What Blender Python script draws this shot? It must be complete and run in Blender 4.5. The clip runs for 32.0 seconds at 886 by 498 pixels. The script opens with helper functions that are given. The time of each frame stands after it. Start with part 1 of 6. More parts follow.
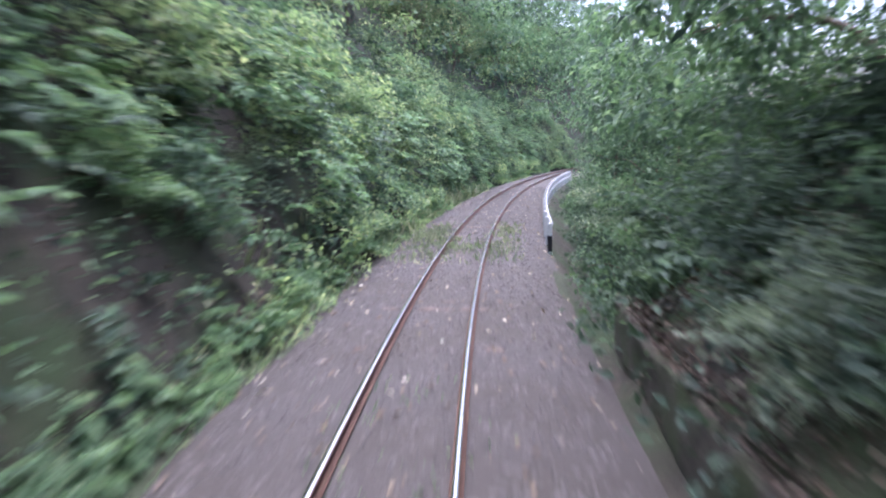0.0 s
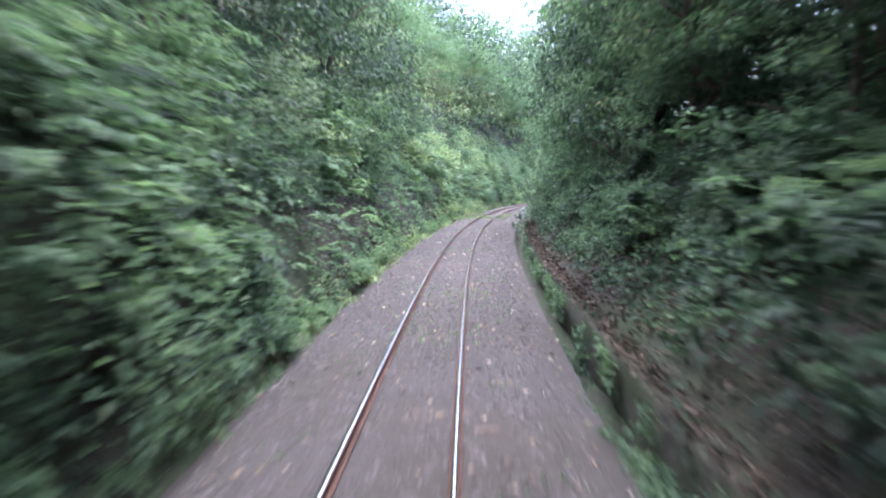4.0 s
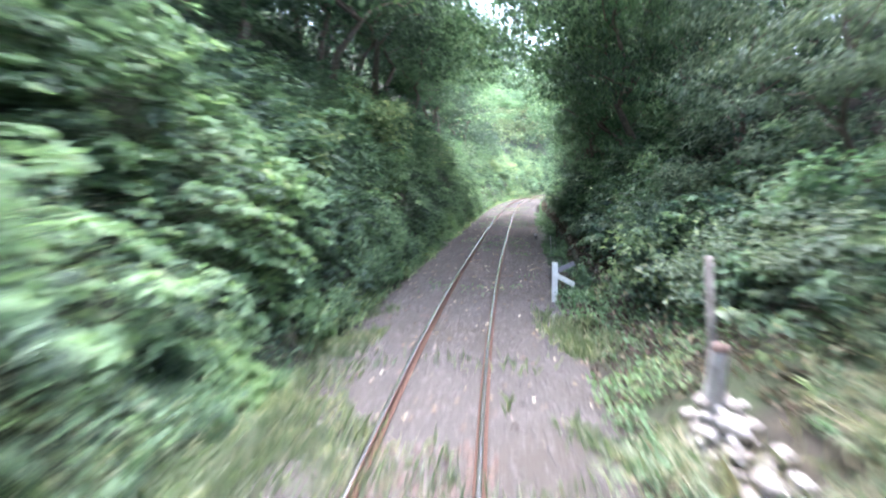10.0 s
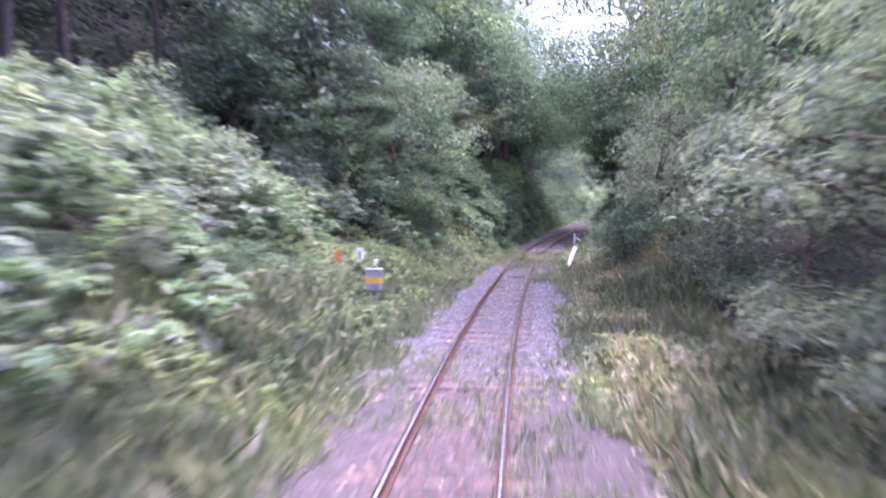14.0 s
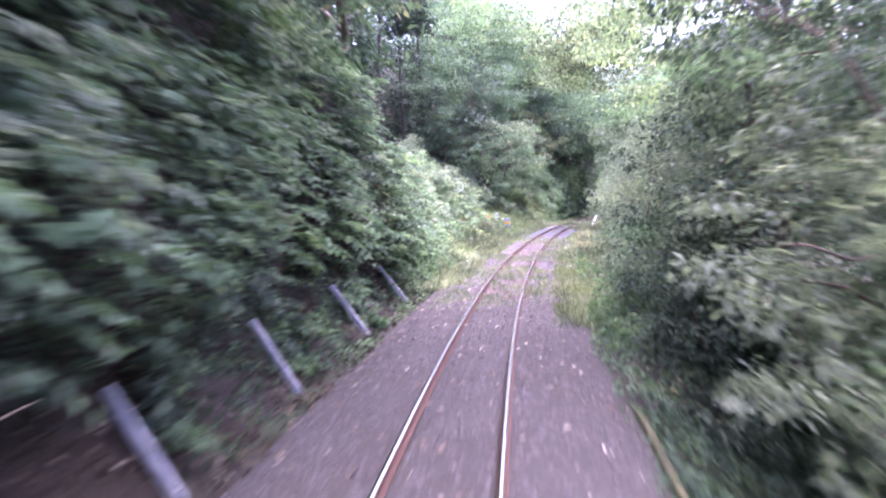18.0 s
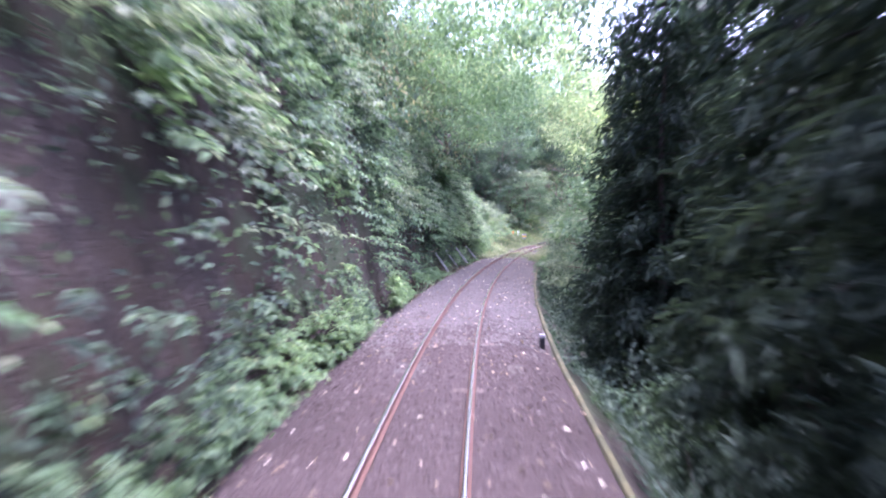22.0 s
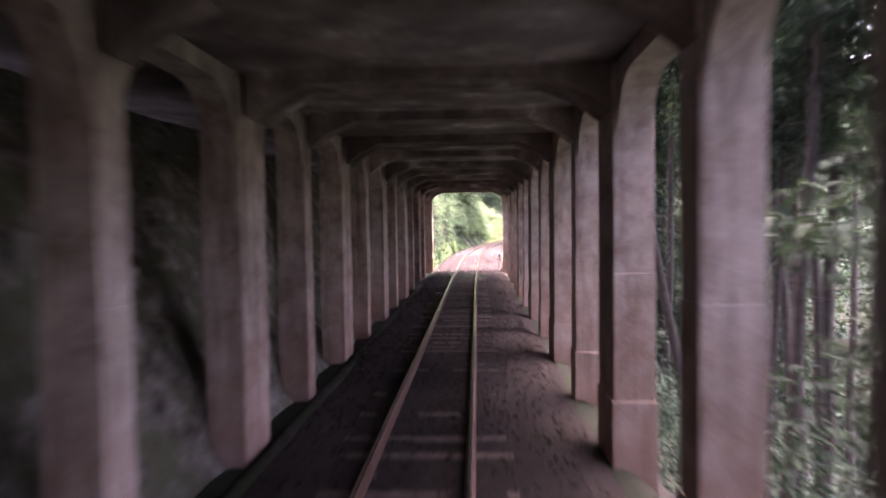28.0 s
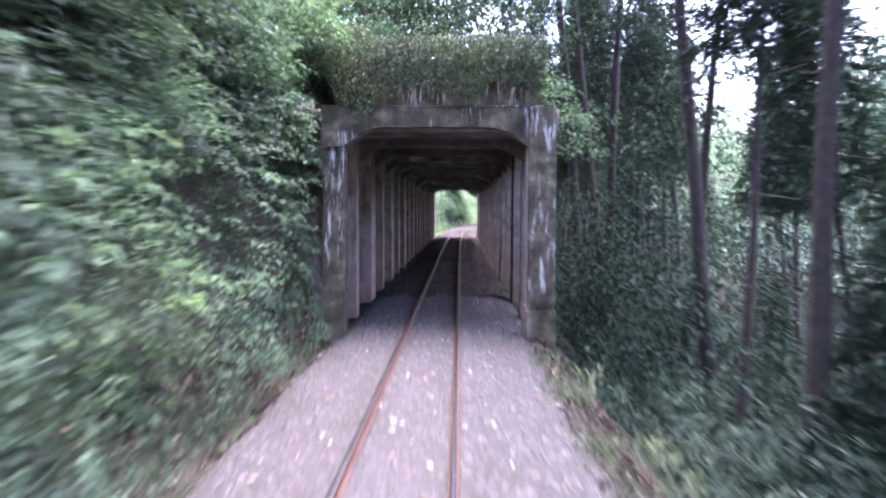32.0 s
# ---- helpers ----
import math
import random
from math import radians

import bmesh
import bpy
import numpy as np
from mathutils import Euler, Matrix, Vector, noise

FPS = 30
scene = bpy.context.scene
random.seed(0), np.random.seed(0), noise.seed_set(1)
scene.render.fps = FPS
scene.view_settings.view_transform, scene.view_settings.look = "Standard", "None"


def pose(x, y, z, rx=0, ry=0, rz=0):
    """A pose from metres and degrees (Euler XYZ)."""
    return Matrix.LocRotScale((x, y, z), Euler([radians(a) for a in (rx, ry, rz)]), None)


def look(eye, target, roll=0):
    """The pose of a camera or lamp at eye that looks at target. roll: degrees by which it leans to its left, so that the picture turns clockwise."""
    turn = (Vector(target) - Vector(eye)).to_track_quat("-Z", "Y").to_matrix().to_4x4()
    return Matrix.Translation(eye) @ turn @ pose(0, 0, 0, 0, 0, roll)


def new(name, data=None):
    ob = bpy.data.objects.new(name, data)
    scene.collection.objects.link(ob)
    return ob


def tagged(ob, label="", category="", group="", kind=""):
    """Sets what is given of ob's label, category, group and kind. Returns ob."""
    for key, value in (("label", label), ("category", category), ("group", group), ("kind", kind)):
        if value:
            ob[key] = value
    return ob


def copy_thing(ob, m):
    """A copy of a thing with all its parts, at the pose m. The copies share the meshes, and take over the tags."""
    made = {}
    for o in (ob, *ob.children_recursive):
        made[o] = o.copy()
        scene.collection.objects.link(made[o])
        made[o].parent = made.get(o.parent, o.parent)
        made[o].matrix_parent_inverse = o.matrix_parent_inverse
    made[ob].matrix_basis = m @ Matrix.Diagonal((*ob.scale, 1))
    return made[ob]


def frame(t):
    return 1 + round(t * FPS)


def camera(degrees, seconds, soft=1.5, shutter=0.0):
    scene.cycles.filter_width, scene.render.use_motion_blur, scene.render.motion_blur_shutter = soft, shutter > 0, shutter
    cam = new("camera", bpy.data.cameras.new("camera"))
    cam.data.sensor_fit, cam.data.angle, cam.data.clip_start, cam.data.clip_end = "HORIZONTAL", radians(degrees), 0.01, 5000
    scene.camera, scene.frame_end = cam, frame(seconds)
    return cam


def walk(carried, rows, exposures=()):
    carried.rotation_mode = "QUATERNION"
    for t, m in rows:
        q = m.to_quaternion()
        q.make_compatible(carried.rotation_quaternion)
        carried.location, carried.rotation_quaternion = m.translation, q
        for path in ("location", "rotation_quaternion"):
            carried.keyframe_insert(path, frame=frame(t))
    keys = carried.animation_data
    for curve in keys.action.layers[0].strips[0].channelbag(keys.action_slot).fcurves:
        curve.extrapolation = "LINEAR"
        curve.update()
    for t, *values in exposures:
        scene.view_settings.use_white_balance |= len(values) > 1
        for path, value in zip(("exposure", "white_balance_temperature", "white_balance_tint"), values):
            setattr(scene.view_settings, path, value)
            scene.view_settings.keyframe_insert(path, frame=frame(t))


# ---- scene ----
# ---------------------------------------------------------------- camera
PATH = [
    (0.0, 47.015, 245.339, 3.521, 81.96, 0.82, -22.70),
    (0.5, 45.252, 241.539, 3.495, 82.10, -0.08, -22.14),
    (1.0, 43.542, 237.713, 3.469, 82.26, -0.88, -21.67),
    (1.5, 41.882, 233.858, 3.443, 82.40, -1.60, -21.23),
    (2.0, 40.269, 229.979, 3.417, 82.67, -1.87, -20.80),
    (2.5, 38.698, 226.080, 3.392, 83.14, -1.54, -20.39),
    (3.0, 37.151, 222.169, 3.366, 83.67, -1.08, -20.05),
    (3.5, 35.620, 218.251, 3.341, 84.22, -0.53, -19.75),
    (4.0, 34.102, 214.327, 3.317, 84.76, 0.04, -19.47),
    (4.5, 32.590, 210.401, 3.293, 85.25, 0.56, -19.22),
    (5.0, 31.081, 206.474, 3.270, 85.64, 0.97, -18.97),
    (5.5, 29.571, 202.549, 3.249, 85.58, 0.94, -18.59),
    (6.0, 28.059, 198.628, 3.228, 85.30, 0.74, -18.26),
    (6.5, 26.546, 194.710, 3.208, 85.24, 0.86, -18.36),
    (7.0, 25.039, 190.794, 3.189, 85.27, 1.00, -18.45),
    (7.5, 23.552, 186.881, 3.171, 85.43, 1.08, -18.04),
    (8.0, 22.079, 182.961, 3.153, 85.60, 1.03, -17.40),
    (8.5, 20.602, 179.031, 3.136, 85.68, 0.49, -16.69),
    (9.0, 19.164, 175.075, 3.119, 85.65, 0.20, -15.93),
    (9.5, 17.828, 171.044, 3.102, 85.18, 1.97, -15.41),
    (10.0, 16.501, 167.001, 3.085, 84.65, 0.56, -14.61),
    (10.5, 15.256, 162.924, 3.067, 84.57, -1.00, -13.24),
    (11.0, 14.008, 158.848, 3.050, 84.56, -0.39, -12.84),
    (11.5, 12.880, 154.734, 3.033, 83.46, -0.32, -12.15),
    (12.0, 11.667, 150.652, 3.017, 83.81, -1.51, -11.25),
    (12.5, 10.677, 146.523, 3.001, 84.57, -0.19, -10.17),
    (13.0, 9.679, 142.408, 2.985, 85.69, 0.61, -8.94),
    (13.5, 8.683, 138.282, 2.969, 86.24, 0.13, -8.42),
    (14.0, 7.802, 134.149, 2.953, 86.74, 0.28, -7.05),
    (14.5, 6.932, 130.044, 2.938, 87.12, 0.32, -6.27),
    (15.0, 6.134, 125.953, 2.923, 86.93, 0.14, -5.71),
    (15.5, 5.396, 121.853, 2.909, 86.69, -0.12, -5.13),
    (16.0, 4.717, 117.745, 2.894, 86.40, -0.36, -4.58),
    (16.5, 4.093, 113.631, 2.880, 86.10, -0.47, -4.08),
    (17.0, 3.520, 109.512, 2.866, 85.79, -0.36, -3.64),
    (17.5, 2.980, 105.425, 2.852, 85.29, 1.86, -3.59),
    (18.0, 2.524, 101.348, 2.838, 85.87, 0.22, -1.05),
    (18.5, 2.143, 97.207, 2.824, 85.44, 1.62, -0.24),
    (19.0, 1.813, 93.023, 2.810, 85.49, 0.99, 0.46),
    (19.5, 1.504, 88.832, 2.796, 85.48, 0.57, 0.78),
    (20.0, 1.296, 84.665, 2.781, 85.45, 1.33, 1.43),
    (20.5, 1.109, 80.566, 2.766, 85.04, -0.78, 1.49),
    (21.0, 0.981, 76.533, 2.750, 85.58, -0.17, 1.89),
    (21.5, 0.896, 72.576, 2.735, 86.76, -0.21, 1.80),
    (22.0, 0.847, 68.666, 2.720, 87.80, -0.17, 1.65),
    (22.5, 0.850, 64.827, 2.706, 88.11, 0.56, 1.69),
    (23.0, 0.857, 61.036, 2.692, 88.23, 1.36, 1.87),
    (23.5, 0.785, 57.325, 2.680, 88.59, 1.39, 2.54),
    (24.0, 0.738, 53.750, 2.669, 88.19, 0.03, 3.00),
    (24.5, 0.691, 50.273, 2.660, 88.52, -0.56, 3.44),
    (25.0, 0.689, 46.872, 2.653, 88.65, -0.51, 3.57),
    (25.5, 0.694, 43.482, 2.646, 88.77, -0.40, 3.68),
    (26.0, 0.702, 40.097, 2.641, 88.85, -0.20, 3.75),
    (26.5, 0.709, 36.713, 2.637, 88.88, 0.07, 3.78),
    (27.0, 0.718, 33.346, 2.633, 88.49, 1.00, 3.46),
    (27.5, 0.710, 29.990, 2.630, 88.09, 1.05, 3.03),
    (28.0, 0.694, 26.638, 2.628, 87.96, 0.83, 2.67),
    (28.5, 0.660, 23.289, 2.626, 88.59, 0.28, 2.45),
    (29.0, 0.631, 19.945, 2.624, 89.38, -0.15, 2.53),
    (29.5, 0.633, 16.604, 2.623, 89.85, 0.19, 3.42),
    (30.0, 0.645, 13.269, 2.622, 90.15, 0.71, 4.24),
    (30.5, 0.658, 9.940, 2.621, 90.45, 1.07, 4.10),
    (31.0, 0.663, 6.618, 2.620, 90.22, 1.16, 3.47),
    (31.5, 0.643, 3.307, 2.620, 88.70, 0.59, 2.49),
    (32.0, 0.616, 0.000, 2.620, 86.73, -0.21, 1.39),
]

cam = camera(65.0, 32.0, soft=2.0, shutter=1.0)
EXPOSURES = [(0.0, 2.33, 5450, 27), (1.0, 2.5, 5400, 25), (2.0, 2.65, 5400, 23), (5.0, 3.2, 5450, 24), (6.0, 3.88, 5500, 28), (7.0, 4.25, 5520, 24), (8.0, 4.3, 5600, 22), (9.0, 4.15, 5550, 20), (10.0, 3.85, 5600, 18), (11.0, 3.95, 5650, 28), (12.0, 3.9, 5700, 42), (13.0, 3.4, 5650, 48), (14.0, 3.03, 5500, 61), (17.0, 3.4, 5500, 60), (18.0, 3.55, 5550, 57), (19.0, 3.68, 5700, 58), (20.0, 3.4, 5400, 54), (21.0, 3.25, 5600, 46), (22.0, 3.35, 5400, 48), (23.0, 2.95, 5650, 28), (24.0, 3.35, 5700, 24), (26.0, 3.9, 6200, 36), (27.0, 4.05, 6400, 44), (28.0, 4.45, 6750, 48), (29.0, 4.77, 6650, 47), (29.5, 4.8, 6600, 46), (30.0, 5.1, 6450, 44), (31.0, 4.6, 5900, 48), (32.0, 3.95, 5550, 36)]
walk(cam, [(r[0], pose(*r[1:])) for r in PATH], EXPOSURES)

# ---------------------------------------------------------------- sky and sun
SUN_EL, SUN_AZ = 74.0, 30.0
world = bpy.data.worlds.new("overcast_sky")
scene.world = world
world.use_nodes = True
wn = world.node_tree
wbg = wn.nodes["Background"]
sky = wn.nodes.new("ShaderNodeTexSky")
sky.sky_type = "NISHITA"
sky.sun_disc = False
sky.sun_elevation = radians(SUN_EL)
sky.sun_rotation = radians(SUN_AZ)
sky.air_density = 1.0
sky.dust_density = 6.0
sky.ozone_density = 1.0
wn.links.new(sky.outputs[0], wbg.inputs[0])
wbg.inputs[1].default_value = 0.15
sun = new("sun", bpy.data.lights.new("sun", "SUN"))
sun.data.energy = 1.5
sun.data.angle = radians(60)
sun.data.color = (1.0, 0.97, 0.92)
_az, _el = radians(SUN_AZ), radians(SUN_EL)
sun.matrix_world = look((30 * math.sin(_az) * math.cos(_el), 30 * math.cos(_az) * math.cos(_el), 30 * math.sin(_el)), (0, 0, 0))

# ---------------------------------------------------------------- the line of the track
KAPPA_V = np.arange(-20, 310, 12.0)
KAPPA = [0.0, 0.0, 0.001, 0.013, 0.008, 0.005, 0.001, 0.072, 0.197, 0.367, 0.335, 0.31, 0.346, 0.281, 0.3, 0.229, 0.361, 0.211, 0.029, 0.011, 0.047, 0.119, 0.249, 0.38, 0.393, 0.422, 0.426, 0.426]
GRADE = [-0.0, 0.0001, 0.0027, 0.0019, 0.0035, 0.0086, 0.0111, 0.0058, -0.0021, -0.0032, -0.0, 0.001, 0.0008, 0.0022, -0.0002, 0.0029, -0.0014, 0.0023, 0.0049, 0.0053, 0.0045, 0.0018, -0.0008, -0.0017, 0.0011, 0.0003, 0.0001, 0.0]
VG = np.arange(-80, 470, 1.0)
_k = np.interp(VG, KAPPA_V, KAPPA) / 100
_g = np.interp(VG, KAPPA_V, GRADE) / 100
_g[VG > 310] = 0


def _acc(a):
    out = np.concatenate([[0], np.cumsum((a[1:] + a[:-1]) / 2)])
    return out - np.interp(0, VG, out)


TH = _acc(_k)
TX, TY = _acc(np.sin(TH)), _acc(np.cos(TH))
TZ = _acc(_acc(_g))


def at(v, off=0.0, z=0.0):
    """World points beside the track: v metres along it, off metres to its right, z above the rail heads."""
    v, off, z = np.broadcast_arrays(np.asarray(v, float), np.asarray(off, float), np.asarray(z, float))
    th = np.interp(v, VG, TH)
    return np.stack([np.interp(v, VG, TX) + off * np.cos(th), np.interp(v, VG, TY) - off * np.sin(th), np.interp(v, VG, TZ) + z], -1)


def heading(v):
    """The track's turn to the right at v, radians."""
    return float(np.interp(v, VG, TH))


def spot(v, off=0.0, z=0.0, turn=0.0, rx=0.0, ry=0.0):
    """A pose beside the track, its y axis along the track."""
    x, y, zz = at(v, off, z)
    return pose(x, y, zz, rx, ry, -math.degrees(heading(v)) + turn)


# ---------------------------------------------------------------- noise and random
rng = np.random.default_rng(7)


def _hash(i, j, k):
    h = (i * 374761393 + j * 668265263 + k * 2147483647) & 0xFFFFFFFF
    h = ((h ^ (h >> 13)) * 1274126177) & 0xFFFFFFFF
    return ((h ^ (h >> 16)) & 0xFFFF) / 65535.0


def vnoise(p):
    """Value noise from 0 to 1 at the points p."""
    p = np.asarray(p, float) + 1000.0
    i = np.floor(p).astype(np.int64)
    f = p - i
    f = f * f * (3 - 2 * f)
    out = 0
    for a in (0, 1):
        for b in (0, 1):
            for c in (0, 1):
                w = (f[..., 0] if a else 1 - f[..., 0]) * (f[..., 1] if b else 1 - f[..., 1]) * (f[..., 2] if c else 1 - f[..., 2])
                out = out + w * _hash(i[..., 0] + a, i[..., 1] + b, i[..., 2] + c)
    return out


def fbm(p, octaves=3):
    p = np.asarray(p, float)
    total, amp, norm = 0, 1.0, 0
    for _ in range(octaves):
        total = total + amp * vnoise(p)
        norm += amp
        p, amp = p * 2.03, amp * 0.5
    return total / norm


def unit(a):
    return a / np.maximum(np.linalg.norm(a, axis=-1, keepdims=True), 1e-9)


# ---------------------------------------------------------------- materials
def mat(name, rough=0.8, metal=0.0, spec=0.3):
    m = bpy.data.materials.new(name)
    m.use_nodes = True
    b = m.node_tree.nodes["Principled BSDF"]
    b.inputs["Roughness"].default_value = rough
    b.inputs["Metallic"].default_value = metal
    b.inputs["Specular IOR Level"].default_value = spec
    return m, m.node_tree, b


def ramp(nt, source, stops):
    r = nt.nodes.new("ShaderNodeValToRGB")
    while len(r.color_ramp.elements) < len(stops):
        r.color_ramp.elements.new(0.5)
    for e, (p, c) in zip(r.color_ramp.elements, stops):
        e.position, e.color = p, (*c, 1)
    nt.links.new(source, r.inputs[0])
    return r.outputs[0]


def tex_noise(nt, scale, detail=4, coord=None, rough=0.6):
    n = nt.nodes.new("ShaderNodeTexNoise")
    n.inputs["Scale"].default_value = scale
    n.inputs["Detail"].default_value = detail
    n.inputs["Roughness"].default_value = rough
    if coord is not None:
        nt.links.new(coord, n.inputs["Vector"])
    return n.outputs[0]


def mixc(nt, fac, a, b, mode="MIX"):
    m = nt.nodes.new("ShaderNodeMix")
    m.data_type, m.blend_type = "RGBA", mode
    for sock, val in ((m.inputs[0], fac), (m.inputs[6], a), (m.inputs[7], b)):
        if isinstance(val, (int, float)):
            sock.default_value = val
        elif isinstance(val, tuple):
            sock.default_value = (*val, 1)
        else:
            nt.links.new(val, sock)
    return m.outputs[2]


def bump(nt, b, height, strength=0.5, dist=0.02):
    n = nt.nodes.new("ShaderNodeBump")
    n.inputs["Strength"].default_value = strength
    n.inputs["Distance"].default_value = dist
    nt.links.new(height, n.inputs["Height"])
    nt.links.new(n.outputs[0], b.inputs["Normal"])


def position(nt):
    return nt.nodes.new("ShaderNodeNewGeometry").outputs["Position"]


def surface(name, stops, scale, rough=0.85, fine=None, strength=0.4, dist=0.02, spec=0.3, big=None, bigscale=0.4, metal=0.0, obrandom=0.0):
    """A two-scale surface: a colour ramp on noise, large stains, fine bump."""
    m, nt, b = mat(name, rough, metal, spec)
    pos = position(nt)
    col = ramp(nt, tex_noise(nt, scale, 6, pos), stops)
    if big is not None:
        f = ramp(nt, tex_noise(nt, bigscale, 3, pos), [(0.42, (0, 0, 0)), (0.62, (1, 1, 1))])
        col = mixc(nt, f, col, big)
    if obrandom:
        info = nt.nodes.new("ShaderNodeObjectInfo").outputs["Random"]
        col = mixc(nt, obrandom, col, ramp(nt, info, [(0, (0.25, 0.25, 0.25)), (1, (1.0, 1.0, 1.0))]), "MULTIPLY")
    nt.links.new(col, b.inputs["Base Color"])
    bump(nt, b, tex_noise(nt, fine or scale * 6, 5, pos), strength, dist)
    return m


def leaf_mat(name, stops, glow=0.42, rough=0.62, patch=0.35):
    """Leaves: a colour for each leaf, drifting slowly from place to place, light passing through."""
    m, nt, b = mat(name, rough, 0.0, 0.12)
    geo = nt.nodes.new("ShaderNodeNewGeometry")
    col = ramp(nt, geo.outputs["Random Per Island"], [(p, (0.74 * q[0] + 0.2 * q[1], 0.95 * q[1], 0.6 * q[2] + 0.37 * q[1])) for p, q in stops])
    big = ramp(nt, tex_noise(nt, patch, 3, geo.outputs["Position"]), [(0.3, (0.55, 0.62, 0.6)), (0.5, (1, 1, 1)), (0.72, (1.2, 1.2, 0.95))])
    col = mixc(nt, 1.0, col, big, "MULTIPLY")
    nt.links.new(col, b.inputs["Base Color"])
    tr = nt.nodes.new("ShaderNodeBsdfTranslucent")
    nt.links.new(mixc(nt, 1.0, col, (1.15, 1.25, 0.8), "MULTIPLY"), tr.inputs[0])
    mx = nt.nodes.new("ShaderNodeMixShader")
    mx.inputs[0].default_value = glow
    nt.links.new(b.outputs[0], mx.inputs[1])
    nt.links.new(tr.outputs[0], mx.inputs[2])
    nt.links.new(mx.outputs[0], nt.nodes["Material Output"].inputs[0])
    return m


G1 = [(0, (0.058, 0.112, 0.054)), (0.45, (0.08, 0.155, 0.068)), (0.8, (0.112, 0.2, 0.08)), (1, (0.165, 0.255, 0.11))]
G2 = [(0, (0.09, 0.175, 0.06)), (0.5, (0.122, 0.23, 0.078)), (0.9, (0.165, 0.28, 0.095)), (1, (0.24, 0.3, 0.13))]
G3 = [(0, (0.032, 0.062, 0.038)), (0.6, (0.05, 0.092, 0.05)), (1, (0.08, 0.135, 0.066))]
G4 = [(0, (0.09, 0.13, 0.08)), (0.5, (0.145, 0.2, 0.12)), (1, (0.24, 0.3, 0.19))]
G5 = [(0, (0.05, 0.08, 0.03)), (0.6, (0.085, 0.14, 0.05)), (0.88, (0.16, 0.17, 0.07)), (1, (0.3, 0.25, 0.12))]
GR = [(0, (0.12, 0.17, 0.07)), (0.5, (0.2, 0.26, 0.12)), (0.8, (0.3, 0.33, 0.19)), (1, (0.46, 0.43, 0.31))]
DRY = [(0, (0.22, 0.2, 0.11)), (0.5, (0.36, 0.31, 0.19)), (0.8, (0.26, 0.3, 0.14)), (1, (0.55, 0.48, 0.34))]
# Lighter leaf colour that stands in for stronger light on the open stretches.
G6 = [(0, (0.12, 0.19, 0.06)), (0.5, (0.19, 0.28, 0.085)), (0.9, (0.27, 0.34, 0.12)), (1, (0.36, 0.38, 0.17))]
M_SUNNY = leaf_mat("leaf_sunlit_yellow_green", G6, 0.5)
M_LEAF = leaf_mat("leaf_mid_green", G1)
M_BRIGHT = leaf_mat("leaf_bright_green", G2)
M_DARK = leaf_mat("leaf_dark_green", G3, 0.3)
M_PALE = leaf_mat("leaf_silver_green", G4)
M_MIXED = leaf_mat("leaf_mixed_autumn", G5)
# Dark cedar green; on the undergrowth below the line it stands in for shade.
M_CEDAR = leaf_mat("cedar_and_shaded_leaf", [(p, tuple(0.62 * c for c in q)) for p, q in G3], 0.15, 0.85)
M_GRASS = leaf_mat("grass_blade", GR, 0.4, 0.6)
M_DRYGRASS = leaf_mat("dry_grass", DRY, 0.3, 0.7)
M_BROWNLITTER = leaf_mat("brown_leaf_litter", [(0, (0.035, 0.024, 0.016)), (0.55, (0.075, 0.052, 0.036)), (0.88, (0.13, 0.095, 0.065)), (1, (0.27, 0.22, 0.15))], 0.1, 0.85)
M_BARK = surface("bark", [(0.3, (0.06, 0.045, 0.035)), (0.7, (0.17, 0.135, 0.11))], 9, 0.9, 40, 0.8, 0.02)
M_CEDARBARK = surface("cedar_bark", [(0.3, (0.024, 0.019, 0.016)), (0.7, (0.06, 0.05, 0.043))], 7, 0.9, 30, 0.8, 0.02)
M_SOIL = surface("slope_soil", [(0.3, (0.015, 0.015, 0.011)), (0.55, (0.032, 0.029, 0.021)), (0.75, (0.062, 0.051, 0.038))], 3, 0.95, 25, 0.8, 0.05, big=(0.025, 0.042, 0.016))
M_BALLAST = surface("ballast", [(0.25, (0.036, 0.033, 0.031)), (0.5, (0.055, 0.05, 0.047)), (0.75, (0.088, 0.081, 0.077))], 16, 0.95, 45, 1.0, 0.03, big=(0.05, 0.044, 0.038))
M_BROWNBED = surface("brown_ballast", [(0.25, (0.019, 0.014, 0.0125)), (0.5, (0.031, 0.023, 0.021)), (0.75, (0.056, 0.043, 0.039))], 14, 0.95, 45, 1.0, 0.03, big=(0.025, 0.0175, 0.015))
M_BROWNSTONE = surface("brown_ballast_stone", [(0.2, (0.024, 0.018, 0.016)), (0.5, (0.046, 0.035, 0.032)), (0.8, (0.13, 0.113, 0.108))], 6, 0.9, 60, 0.4, 0.01)
# Ballast under the shed: grime, darkened further for the shade there.
M_GRIMESHADE = surface("grimy_shaded_ballast", [(0.25, (0.014, 0.01, 0.008)), (0.5, (0.03, 0.021, 0.017)), (0.75, (0.06, 0.044, 0.038))], 16, 0.95, 45, 1.0, 0.03, big=(0.02, 0.014, 0.011))
M_MOSSROCK = surface("mossy_rock", [(0.34, (0.06, 0.05, 0.042)), (0.5, (0.19, 0.172, 0.15)), (0.7, (0.38, 0.36, 0.33))], 3.2, 0.95, 14, 1.0, 0.12, big=(0.12, 0.128, 0.075), bigscale=1.8)
M_STONE = surface("ballast_stone", [(0.2, (0.05, 0.046, 0.043)), (0.5, (0.088, 0.081, 0.077)), (0.8, (0.165, 0.155, 0.15))], 6, 0.9, 60, 0.4, 0.01)
M_RUSTSTONE = surface("rusty_ballast_stone", [(0.2, (0.055, 0.036, 0.03)), (0.5, (0.115, 0.08, 0.068)), (0.8, (0.2, 0.155, 0.14))], 6, 0.9, 60, 0.4, 0.01)
